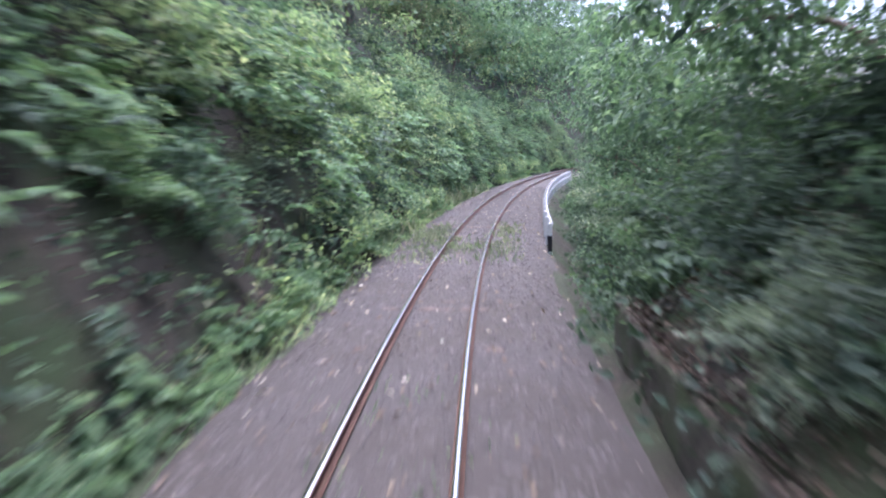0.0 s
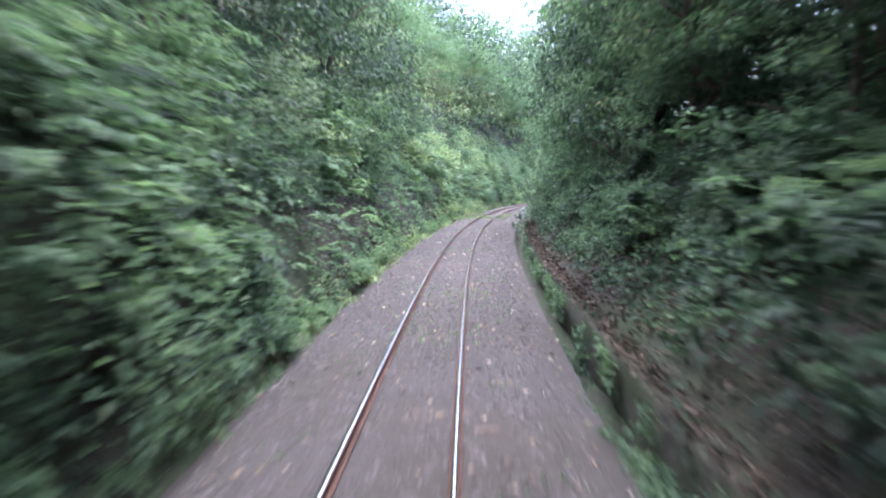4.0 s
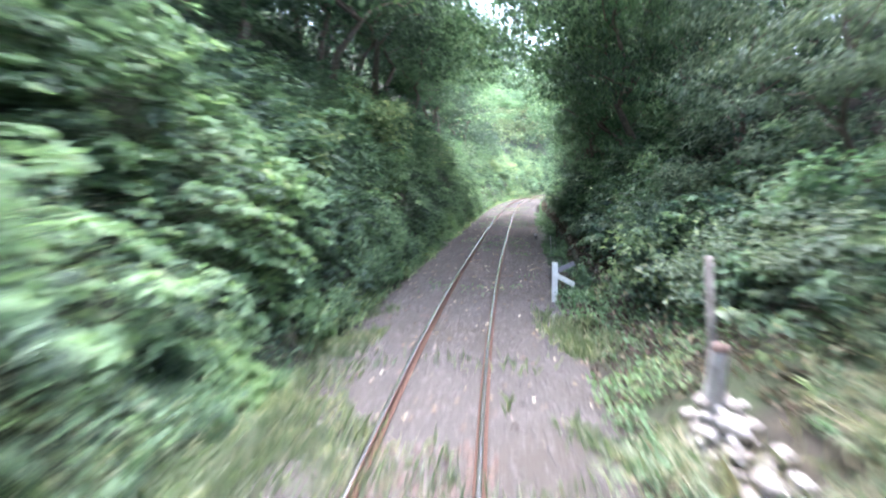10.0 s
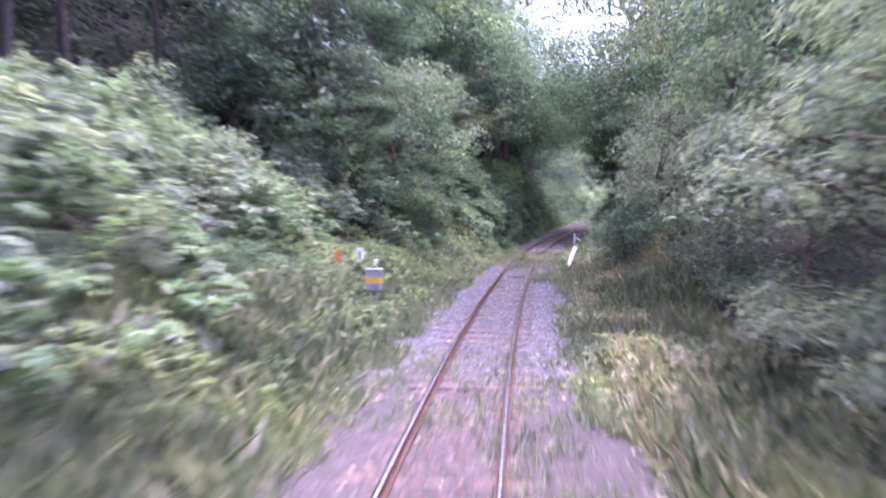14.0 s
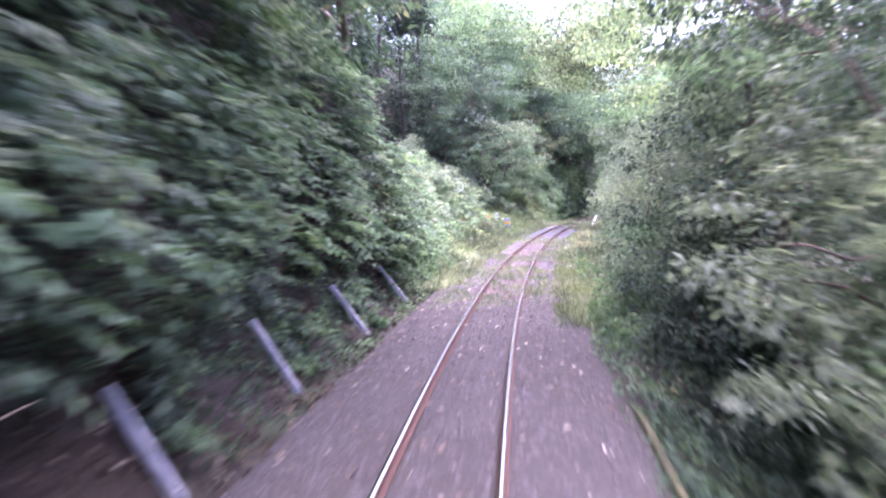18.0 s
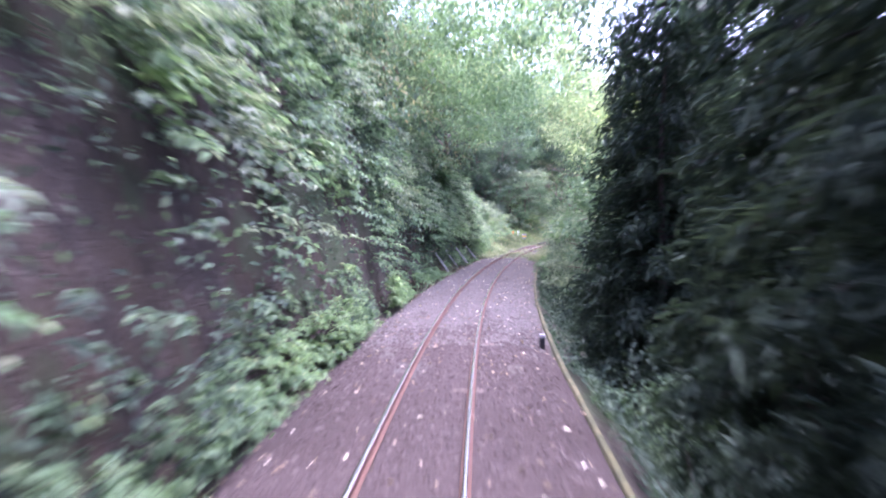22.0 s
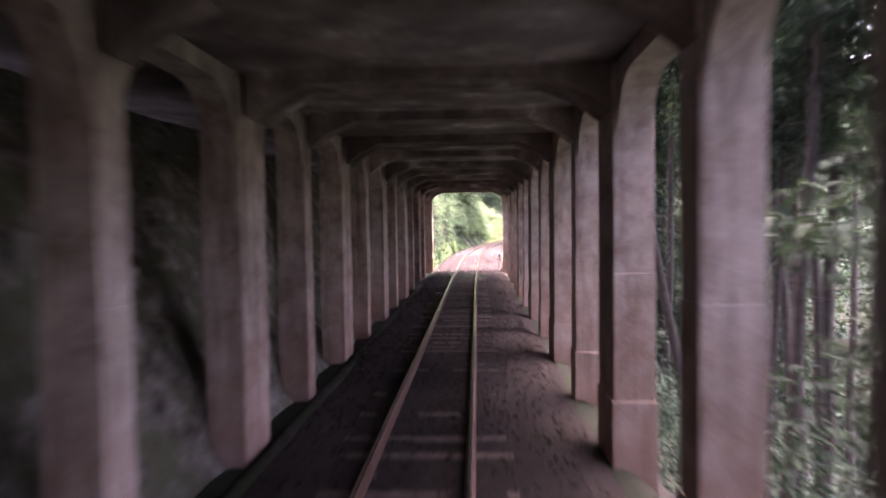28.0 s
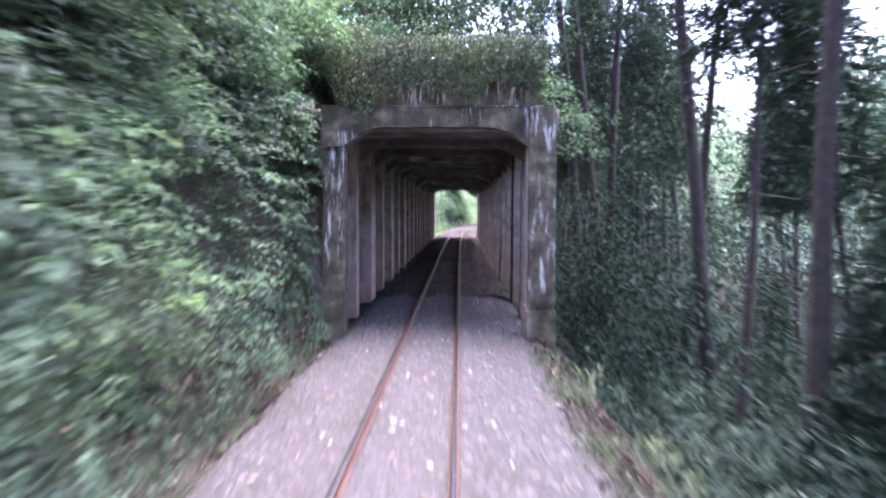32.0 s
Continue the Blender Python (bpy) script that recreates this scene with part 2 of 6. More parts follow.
M_STONEBLUE = surface("fresh_ballast_stone", [(0.2, (0.06, 0.061, 0.063)), (0.5, (0.115, 0.118, 0.122)), (0.8, (0.23, 0.235, 0.24))], 7, 0.9, 60, 0.4, 0.01)
# Darker concrete with pale patches for the roof slab and cross beams.
M_DARKCONC = surface("dark_blotched_concrete", [(0.3, (0.075, 0.062, 0.055)), (0.48, (0.19, 0.16, 0.145)), (0.6, (0.29, 0.25, 0.23)), (0.67, (0.48, 0.47, 0.45))], 1.5, 0.9, 22, 0.5, 0.02, big=(0.09, 0.07, 0.06), bigscale=0.6)


def streaked(name, stops, lime):
    """Weathered portal concrete: blotches of moss with lime streaks that run down."""
    m, nt, b = mat(name, 0.95, 0.0, 0.2)
    pos = position(nt)
    col = ramp(nt, tex_noise(nt, 2.6, 6, pos), stops)
    mp = nt.nodes.new("ShaderNodeMapping")
    mp.inputs["Scale"].default_value = (7.0, 7.0, 0.9)
    nt.links.new(pos, mp.inputs["Vector"])
    run = ramp(nt, tex_noise(nt, 1.0, 5, mp.outputs[0], 0.7), [(0.52, (0, 0, 0)), (0.64, (1, 1, 1))])
    where = ramp(nt, tex_noise(nt, 0.55, 2, pos), [(0.5, (0, 0, 0)), (0.6, (1, 1, 1))])
    col = mixc(nt, mixc(nt, 1.0, run, where, "MULTIPLY"), col, lime)
    nt.links.new(col, b.inputs["Base Color"])
    bump(nt, b, tex_noise(nt, 18, 5, pos), 0.8, 0.03)
    return m


def stained_concrete(name):
    """Board-formed grey concrete with dark runs, pale lime patches and rust-brown staining low down."""
    m, nt, b = mat(name, 0.92, 0.0, 0.2)
    pos = position(nt)
    col = ramp(nt, tex_noise(nt, 2.1, 7, pos, 0.68), [(0.3, (0.24, 0.185, 0.155)), (0.46, (0.41, 0.34, 0.295)), (0.58, (0.51, 0.44, 0.39)), (0.72, (0.62, 0.56, 0.51))])
    mp = nt.nodes.new("ShaderNodeMapping")
    mp.inputs["Scale"].default_value = (5.0, 5.0, 0.5)
    nt.links.new(pos, mp.inputs["Vector"])
    runs = ramp(nt, tex_noise(nt, 1.0, 5, mp.outputs[0], 0.7), [(0.48, (0.0, 0.0, 0.0)), (0.7, (0.7, 0.7, 0.7))])
    col = mixc(nt, runs, col, (0.15, 0.105, 0.085))
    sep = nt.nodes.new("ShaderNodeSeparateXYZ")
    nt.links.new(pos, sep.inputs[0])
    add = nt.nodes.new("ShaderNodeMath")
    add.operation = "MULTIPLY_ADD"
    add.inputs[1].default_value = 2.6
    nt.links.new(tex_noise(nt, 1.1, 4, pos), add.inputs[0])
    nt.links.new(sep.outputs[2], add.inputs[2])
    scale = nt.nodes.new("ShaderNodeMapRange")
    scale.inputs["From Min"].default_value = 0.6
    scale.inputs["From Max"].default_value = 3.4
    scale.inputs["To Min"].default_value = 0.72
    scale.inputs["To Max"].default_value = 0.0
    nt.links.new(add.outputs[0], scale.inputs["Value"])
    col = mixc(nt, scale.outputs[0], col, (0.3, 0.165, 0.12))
    nt.links.new(col, b.inputs["Base Color"])
    bump(nt, b, tex_noise(nt, 22, 6, pos), 0.5, 0.02)
    return m


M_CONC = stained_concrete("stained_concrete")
M_PORTAL = streaked("portal_concrete", [(0.3, (0.035, 0.032, 0.02)), (0.48, (0.085, 0.075, 0.052)), (0.6, (0.14, 0.128, 0.085)), (0.74, (0.28, 0.255, 0.22))], (0.66, 0.64, 0.62))
M_DARKMOSS = surface("dark_mossy_stone", [(0.3, (0.018, 0.018, 0.013)), (0.5, (0.045, 0.042, 0.032)), (0.75, (0.1, 0.092, 0.075))], 5.0, 0.95, 22, 1.0, 0.06, big=(0.03, 0.045, 0.016), bigscale=1.3)
M_KERB = surface("mossy_kerb", [(0.3, (0.03, 0.034, 0.013)), (0.5, (0.062, 0.062, 0.026)), (0.75, (0.13, 0.118, 0.07))], 5.0, 0.95, 30, 0.6, 0.02, big=(0.035, 0.04, 0.018), bigscale=1.5)
M_ROCK = surface("rock_face", [(0.3, (0.012, 0.01, 0.009)), (0.55, (0.028, 0.023, 0.019)), (0.8, (0.075, 0.064, 0.057))], 2.4, 0.95, 14, 1.0, 0.1, big=(0.034, 0.026, 0.018), bigscale=0.7)
M_SLEEPER = surface("weathered_sleeper", [(0.3, (0.06, 0.045, 0.036)), (0.6, (0.13, 0.1, 0.082)), (0.8, (0.22, 0.18, 0.155))], 8, 0.9, 50, 0.6, 0.01, obrandom=0.5)
M_WETSLEEPER = surface("wet_sleeper", [(0.3, (0.05, 0.045, 0.045)), (0.7, (0.14, 0.13, 0.13))], 8, 0.05, 30, 0.08, 0.003, spec=1.0)
M_RAILSIDE = surface("rusty_rail", [(0.3, (0.06, 0.034, 0.025)), (0.6, (0.12, 0.066, 0.048)), (0.85, (0.2, 0.125, 0.1))], 12, 0.8, 80, 0.4, 0.003)
M_RAILTOP = surface("worn_rail_head", [(0.3, (0.45, 0.42, 0.42)), (0.7, (0.62, 0.6, 0.6))], 20, 0.25, 90, 0.05, 0.001, metal=1.0)
M_WHITE = surface("white_paint", [(0.3, (0.62, 0.62, 0.6)), (0.6, (0.8, 0.8, 0.78))], 9, 0.6, 40, 0.15, 0.003)
M_BLACK = surface("black_paint", [(0.3, (0.015, 0.015, 0.016)), (0.7, (0.04, 0.04, 0.042))], 9, 0.55, 40, 0.15, 0.003)
M_GREY = surface("grey_paint", [(0.3, (0.27, 0.28, 0.31)), (0.7, (0.4, 0.41, 0.44))], 6, 0.5, 40, 0.1, 0.002)
M_DARKGREY = surface("weathered_grey_paint", [(0.3, (0.13, 0.13, 0.14)), (0.7, (0.22, 0.22, 0.23))], 6, 0.6, 40, 0.1, 0.002)
M_YELLOW = surface("yellow_band", [(0.3, (0.72, 0.4, 0.06)), (0.7, (0.85, 0.5, 0.1))], 8, 0.5, 40, 0.1, 0.002)
M_ORANGE = surface("orange_marker", [(0.3, (0.65, 0.13, 0.03)), (0.7, (0.8, 0.2, 0.05))], 8, 0.5, 40, 0.1, 0.002)
M_STEEL = surface("galvanised_stake", [(0.3, (0.26, 0.27, 0.3)), (0.7, (0.42, 0.43, 0.46))], 8, 0.6, 60, 0.3, 0.003)
M_DEADWOOD = surface("dead_wood", [(0.3, (0.2, 0.15, 0.1)), (0.7, (0.42, 0.35, 0.26))], 10, 0.9, 60, 0.5, 0.005)
M_PALESTONE = surface("pale_rubble", [(0.3, (0.12, 0.105, 0.095)), (0.55, (0.24, 0.22, 0.2)), (0.8, (0.42, 0.4, 0.38))], 5, 0.9, 40, 0.6, 0.02)
M_LITTER = leaf_mat("fallen_leaf", [(0, (0.12, 0.08, 0.045)), (0.6, (0.24, 0.18, 0.1)), (0.9, (0.45, 0.38, 0.25)), (1, (0.6, 0.55, 0.42))], 0.1, 0.8)


# ---------------------------------------------------------------- mesh helpers
def mesh_of(name, verts, faces, material):
    """A mesh from arrays: faces is an (n, 3) or (n, 4) index array."""
    verts, faces = np.asarray(verts, np.float32), np.asarray(faces, np.int32)
    me = bpy.data.meshes.new(name)
    n, k = faces.shape
    me.vertices.add(len(verts))
    me.vertices.foreach_set("co", verts.ravel())
    me.loops.add(n * k)
    me.loops.foreach_set("vertex_index", faces.ravel())
    me.polygons.add(n)
    me.polygons.foreach_set("loop_start", np.arange(0, n * k, k, dtype=np.int32))
    me.update(calc_edges=True)
    me.materials.append(material)
    return me


def part(name, source, material, parent=None, label=""):
    """Links a bmesh, a mesh or a (verts, faces) pair as one mesh object, under a thing or a part."""
    if isinstance(source, bmesh.types.BMesh):
        me = bpy.data.meshes.new(name)
        source.to_mesh(me)
        source.free()
        me.materials.append(material)
    elif isinstance(source, tuple):
        me = mesh_of(name, *source, material)
    else:
        me = source
    ob = new(name, me)
    if parent is not None:
        ob.parent = parent
    if label:
        ob["label"] = label
    return ob


def thing(name, label, category, m=None, group="", kind=""):
    ob = new(name)
    ob.empty_display_size = 0.2
    if m is not None:
        ob.matrix_world = m
    return tagged(ob, label, category, group, kind)


def box(x0, x1, y0, y1, z0, z1, bevel=0.0, bm=None):
    bm = bm or bmesh.new()
    r = bmesh.ops.create_cube(bm, size=1)
    bmesh.ops.scale(bm, vec=(x1 - x0, y1 - y0, z1 - z0), verts=r["verts"])
    bmesh.ops.translate(bm, vec=((x0 + x1) / 2, (y0 + y1) / 2, (z0 + z1) / 2), verts=r["verts"])
    if bevel:
        edges = list({e for v in r["verts"] for e in v.link_edges})
        bmesh.ops.bevel(bm, geom=edges, offset=bevel, segments=2, affect="EDGES", profile=0.5)
    return bm


def prism(outline, y0, y1):
    """A solid with the outline of (x, z) points, from y0 to y1."""
    bm = bmesh.new()
    a = [bm.verts.new((x, y0, z)) for x, z in outline]
    b = [bm.verts.new((x, y1, z)) for x, z in outline]
    bm.faces.new(a)
    bm.faces.new(b[::-1])
    for i in range(len(a)):
        j = (i + 1) % len(a)
        bm.faces.new((a[j], a[i], b[i], b[j]))
    bmesh.ops.recalc_face_normals(bm, faces=bm.faces)
    return bm


def tube(path, radii, sides=7):
    """Verts and quads of a tapered tube along the path."""
    path = np.asarray(path, float)
    n = len(path)
    d = unit(np.gradient(path, axis=0))
    ref = np.where(np.abs(d[:, 2:3]) > 0.9, np.array([[1.0, 0, 0]]), np.array([[0, 0, 1.0]]))
    a = unit(np.cross(d, ref))
    b = np.cross(d, a)
    t = np.linspace(0, 2 * np.pi, sides, endpoint=False)
    r = np.broadcast_to(np.asarray(radii, float), (n,))[:, None, None]
    v = path[:, None] + r * (np.cos(t)[None, :, None] * a[:, None] + np.sin(t)[None, :, None] * b[:, None])
    i, j = np.meshgrid(np.arange(n - 1), np.arange(sides), indexing="ij")
    k = (j + 1) % sides
    f = np.stack([i * sides + j, i * sides + k, (i + 1) * sides + k, (i + 1) * sides + j], -1).reshape(-1, 4)
    return v.reshape(-1, 3), f


def join(pieces):
    """One (verts, faces) pair out of several."""
    vs, fs, o = [], [], 0
    for v, f in pieces:
        vs.append(v)
        fs.append(np.asarray(f) + o)
        o += len(v)
    return np.concatenate(vs), np.concatenate(fs)


def leaf_geo(base, way, normal, length, width, droop=0.15, fold=0.2):
    """Leaves, each two triangles folded along the midrib."""
    way, normal = unit(way), unit(normal)
    side = unit(np.cross(way, normal))
    length, width = np.broadcast_to(length, (len(base),))[:, None], np.broadcast_to(width, (len(base),))[:, None]
    up = np.cross(side, way)
    mid = base + way * length * 0.45 + up * width * fold
    tip = base + way * length - up * length * droop
    v = np.stack([base, mid + side * width / 2, tip, mid - side * width / 2], 1).reshape(-1, 3)
    o = np.arange(len(base))[:, None] * 4
    f = np.concatenate([o + np.array([[0, 1, 2]]), o + np.array([[0, 2, 3]])], 1).reshape(-1, 3)
    return v, f


def ball(n):
    return unit(rng.normal(size=(n, 3)))


# ---------------------------------------------------------------- the lie of the land
ABS = np.array([0, 1.6, 2.1, 2.35, 2.5, 2.7, 3.0, 3.25, 3.5, 4.2, 5, 6, 8, 10, 14, 20, 30, 50, 100, 190])
BED = [-0.5, -0.45, -0.38, -0.36]
BANK_L = BED + [-0.3, -0.05, 0.6, 1.2, 1.8, 3.2, 4.7, 6.1, 8.2, 9.8, 12, 15, 20, 30, 45, 60]
PORTAL_L = BED + [-0.35, 0.2, 2.2, 3.7, 4.9, 6.6, 7.4, 8.0, 8.8, 9.8, 12, 15, 20, 30, 45, 60]
SHED_L = BED + [-0.4, -0.4, 0.1, 0.7, 1.3, 2.9, 4.2, 5.5, 7.2, 8.7, 11.5, 15, 20, 30, 45, 60]
BLUFF_L = BED + [-0.3, 0.1, 1.4, 2.6, 3.7, 5.9, 7.2, 8.3, 9.8, 11, 13, 16, 22, 32, 48, 62]
BLUFF2_L = BED + [-0.34, -0.3, -0.12, 0.12, 0.5, 3.6, 6.2, 7.6, 9.4, 10.8, 13, 16, 22, 32, 48, 62]
OPEN_L = BED + [-0.33, -0.3, -0.25, -0.2, -0.1, 0.15, 0.5, 1.0, 2.1, 3.2, 5.4, 8.5, 14, 24, 40, 55]
CUT_L = BED + [-0.33, -0.2, 0.3, 0.8, 1.3, 2.6, 3.9, 5.3, 7.5, 9.1, 11.6, 15, 21, 31, 46, 60]
FAR_L = BED + [-0.33, -0.28, 0.0, 0.4, 0.9, 2.3, 3.9, 5.5, 8, 10, 13, 17, 24, 34, 48, 60]
LEFT = [(-80, BANK_L), (10, BANK_L), (15.0, PORTAL_L), (15.6, PORTAL_L), (16.4, SHED_L), (65.5, SHED_L), (68, BLUFF_L), (92, BLUFF_L), (97, BLUFF2_L), (121, BLUFF2_L), (130, OPEN_L), (161, OPEN_L), (177, CUT_L), (256, CUT_L), (268, FAR_L), (470, FAR_L)]
DROP_R = BED + [-0.4, -0.55, -0.9, -1.15, -1.4, -2.1, -2.9, -4.0, -6.2, -8.3, -12.5, -18, -26, -34, -30, -12]
KERB_R = BED + [-0.6, -0.8, -1.0, -1.2, -1.4, -1.9, -2.4, -2.9, -3.6, -4.1, -4.6, -5, -5, -4, 4, 16]
FLAT_R = BED + [-0.33, -0.32, -0.32, -0.33, -0.35, -0.4, -0.5, -0.6, -0.8, -1, -1, -1, 0, 4, 14, 30]
RISE_R = BED + [-0.33, -0.28, -0.15, -0.02, 0.1, 0.4, 0.75, 1.15, 1.9, 2.5, 3.6, 5, 7, 11, 18, 32]
WALL_R = BED + [-0.42, -0.44, -0.42, 0.08, 0.28, 0.9, 1.7, 2.8, 4.3, 5.6, 7.6, 10, 14, 20, 32, 46]
DITCH_R = BED[:3] + [-0.45, -0.95, -0.97, -0.97, 0.02, 0.12, 0.6, 1.3, 2.1, 3.5, 4.7, 6.5, 9, 12, 18, 30, 44]
FENCE_R = BED + [-0.5, -0.7, -1.0, -1.2, -1.4, -1.9, -2.5, -3.1, -4, -4.6, -5.5, -6, -6, -4, 4, 20]
RIGHT = [(-80, DROP_R), (62, DROP_R), (70, KERB_R), (106, KERB_R), (116, FLAT_R), (150, FLAT_R), (160, RISE_R), (182, RISE_R), (190, WALL_R), (220, WALL_R), (226, DITCH_R), (264, DITCH_R), (267, FENCE_R), (470, FENCE_R)]


def _table(rows, v, a):
    vk = np.array([r[0] for r in rows], float)
    tab = np.array([r[1] for r in rows], float)
    i = np.clip(np.searchsorted(vk, v) - 1, 0, len(vk) - 2)
    f = np.clip((v - vk[i]) / (vk[i + 1] - vk[i]), 0, 1)
    j = np.clip(np.searchsorted(ABS, a) - 1, 0, len(ABS) - 2)
    g = np.clip((a - ABS[j]) / (ABS[j + 1] - ABS[j]), 0, 1)
    return (tab[i, j] * (1 - g) + tab[i, j + 1] * g) * (1 - f) + (tab[i + 1, j] * (1 - g) + tab[i + 1, j + 1] * g) * f


def land(v, off):
    """Height of the ground above the rail heads."""
    v, off = np.broadcast_arrays(np.asarray(v, float), np.asarray(off, float))
    a = np.abs(off)
    z = np.where(off < 0, _table(LEFT, v, a), _table(RIGHT, v, a))
    rough = np.clip((a - 2.6) / 2.5, 0, 1)
    p = np.stack([v * 0.28, off * 0.28, 0 * v], -1)
    return z + rough * (fbm(p) - 0.5) * 1.1 + (fbm(p * 6.0) - 0.5) * 0.12 * np.clip((a - 1.5) / 1.0, 0, 1)


def land_normal(v, off):
    e = 0.15
    dv = (land(v + e, off) - land(v - e, off)) / (2 * e)
    do = (land(v, off + e) - land(v, off - e)) / (2 * e)
    return unit(np.stack([-do, -dv, np.ones_like(do)], -1))   # (right, along, up)


def to_world(v, n):
    """Turns directions given as (right, along, up) of the track at v into world directions."""
    th = np.interp(v, VG, TH)
    c, s = np.cos(th), np.sin(th)
    return np.stack([n[..., 0] * c + n[..., 1] * s, -n[..., 0] * s + n[..., 1] * c, n[..., 2]], -1)


def sheet(vs, offs, height):
    """A grid of quads over (v, off)."""
    V, O = np.meshgrid(vs, offs, indexing="ij")
    P = at(V, O, height(V, O)).reshape(-1, 3)
    n, m = V.shape
    i, j = np.meshgrid(np.arange(n - 1), np.arange(m - 1), indexing="ij")
    q = i * m + j
    return P, np.stack([q, q + 1, q + m + 1, q + m], -1).reshape(-1, 4)


_half = np.concatenate([np.arange(0, 3.8, 0.16), np.arange(3.9, 8, 0.5), np.arange(8, 16, 1.3), np.arange(17, 34, 4), [40, 50, 65, 85, 110, 145, 190]])
ground = part("ground", sheet(np.arange(-78, 440, 0.9), np.concatenate([-_half[::-1], _half[1:]]), land), M_SOIL)
tagged(ground, "dark earth slopes and banks under dense undergrowth", "ground", kind="structure")


def bed_height(V, O):
    a = np.abs(O)
    p = np.stack([V * 1.7, O * 1.7, 0 * V], -1)
    z = np.interp(a, [0, 1.35, 1.7, 2.2, 2.5], [-0.165, -0.165, -0.19, -0.34, -0.5])
    return z + (fbm(p, 3) - 0.5) * 0.06 + (fbm(p * 0.25, 2) - 0.5) * 0.06 * (a > 1.3)


ballast = part("ballast_bed", sheet(np.arange(-60, 380, 0.4), np.linspace(-2.4, 2.4, 33), bed_height), M_BALLAST)
tagged(ballast, "grey-brown ballast bed of crushed stone with fallen leaves", "ballast", kind="structure")

# Grimy bed colour under the shed also holds its shade; plain brown outside.
ballast.data.materials.append(M_GRIMESHADE)
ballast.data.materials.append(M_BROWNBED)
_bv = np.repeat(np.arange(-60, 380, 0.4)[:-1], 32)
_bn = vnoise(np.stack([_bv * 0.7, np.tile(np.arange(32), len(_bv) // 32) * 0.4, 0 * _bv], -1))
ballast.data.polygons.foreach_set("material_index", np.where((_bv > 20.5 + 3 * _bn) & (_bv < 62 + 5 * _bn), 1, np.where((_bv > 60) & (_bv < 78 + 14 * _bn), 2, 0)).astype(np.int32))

# ---------------------------------------------------------------- track
GAUGE = 1.067
HEAD = [(-0.0325, -0.012), (-0.028, 0.0), (0.028, 0.0), (0.0325, -0.012), (0.0325, -0.034), (0.008, -0.045), (0.008, -0.108), (0.061, -0.125), (0.061, -0.14), (-0.061, -0.14), (-0.061, -0.125), (-0.008, -0.108), (-0.008, -0.045), (-0.0325, -0.034)]
track = thing("railway_track", "single narrow-gauge track with rusty rails on weathered wooden sleepers", "railway track", kind="structure")
rail_v = np.arange(-50, 370, 0.8)
for side in (-1, 1):
    pr = np.array(HEAD)
    V = np.repeat(rail_v[:, None], len(pr), 1)
    P = at(V, side * (GAUGE / 2 + 0.0325) + pr[None, :, 0], pr[None, :, 1]).reshape(-1, 3)
    n, m = len(rail_v), len(pr)
    i, j = np.meshgrid(np.arange(n - 1), np.arange(m), indexing="ij")
    k = (j + 1) % m
    rail = part("rail", (P, np.stack([i * m + j, (i + 1) * m + j, (i + 1) * m + k, i * m + k], -1).reshape(-1, 4)), M_RAILSIDE, track, "steel rail with rusty web and polished head")
    rail.data.materials.append(M_RAILTOP)
    rail.data.polygons.foreach_set("material_index", (np.tile(np.arange(m), n - 1) == 1).astype(np.int32))

SPACING = 0.61
sl_mesh = bpy.data.meshes.new("sleeper")
_bm = box(-1.05, 1.05, -0.1, 0.1, -0.14, 0.0, 0.012)
_bm.to_mesh(sl_mesh)
_bm.free()
sl_mesh.materials.append(M_SLEEPER)
wet_mesh = sl_mesh.copy()
wet_mesh.materials[0] = M_WETSLEEPER
sleeper_v = np.arange(-6, 330, SPACING)
rest = []
for n, v in enumerate(sleeper_v):
    jit = rng.normal(size=3)
    bare = max(np.interp(v, [10, 30, 50, 58, 66, 72], [0, 0.25, 0.7, 1, 0.7, 0]), np.interp(v, [140, 144, 164, 168], [0, 0.5, 0.5, 0]))
    lift = -0.185 + 0.045 * bare + 0.012 * jit[0]
    if 8 < v < 190:
        ob = part("sleeper", wet_mesh if 61.2 < v < 63.6 else sl_mesh, None, track)
        ob.matrix_world = spot(v + 0.02 * jit[1], 0.03 * jit[2], lift, 0.8 * jit[1])
        if 61.2 < v < 63.6:
            ob["label"] = "sleeper shining wet from dripping water"
    else:
        rest.append((v, lift))
_box = np.array([(x, y, z) for x in (-1.05, 1.05) for y in (-0.1, 0.1) for z in (-0.14, 0.0)])
_bf = np.array([(0, 1, 3, 2), (4, 6, 7, 5), (0, 4, 5, 1), (2, 3, 7, 6), (1, 5, 7, 3), (0, 2, 6, 4)])
far_sleepers = part("far_sleepers", join([(at(v + _box[:, 1], _box[:, 0], lift + _box[:, 2]), _bf) for v, lift in rest]), M_SLEEPER, track)
far_sleepers["kind"] = "stuff"

# ---------------------------------------------------------------- the shed over the line
SHED0, BAY, BAYS = 15.7, 3.22, 16
INNER, COLW, MID = 2.2, 0.5, 0.09   # half width inside, column width, its middle beside the track
shed = thing("rock_shed", "open-sided concrete rock shed with stained columns and mossy portal", "rock shed", kind="structure")


def column_bm(h0, h1):
    """A square column in three lifts with small grooves at the pour lines, and a wider foot."""
    bm = bmesh.new()
    c = COLW / 2
    w = c + (0.02 if h0 < -0.8 else -0.004)
    box(-w, w, -w, w, h0, 0.45, 0.01, bm)
    box(-c, c, -c, c, 0.44, 2.0, 0.012, bm)
    box(-c + 0.006, c - 0.006, -c + 0.006, c - 0.006, 1.99, h1, 0.012, bm)
    return bm


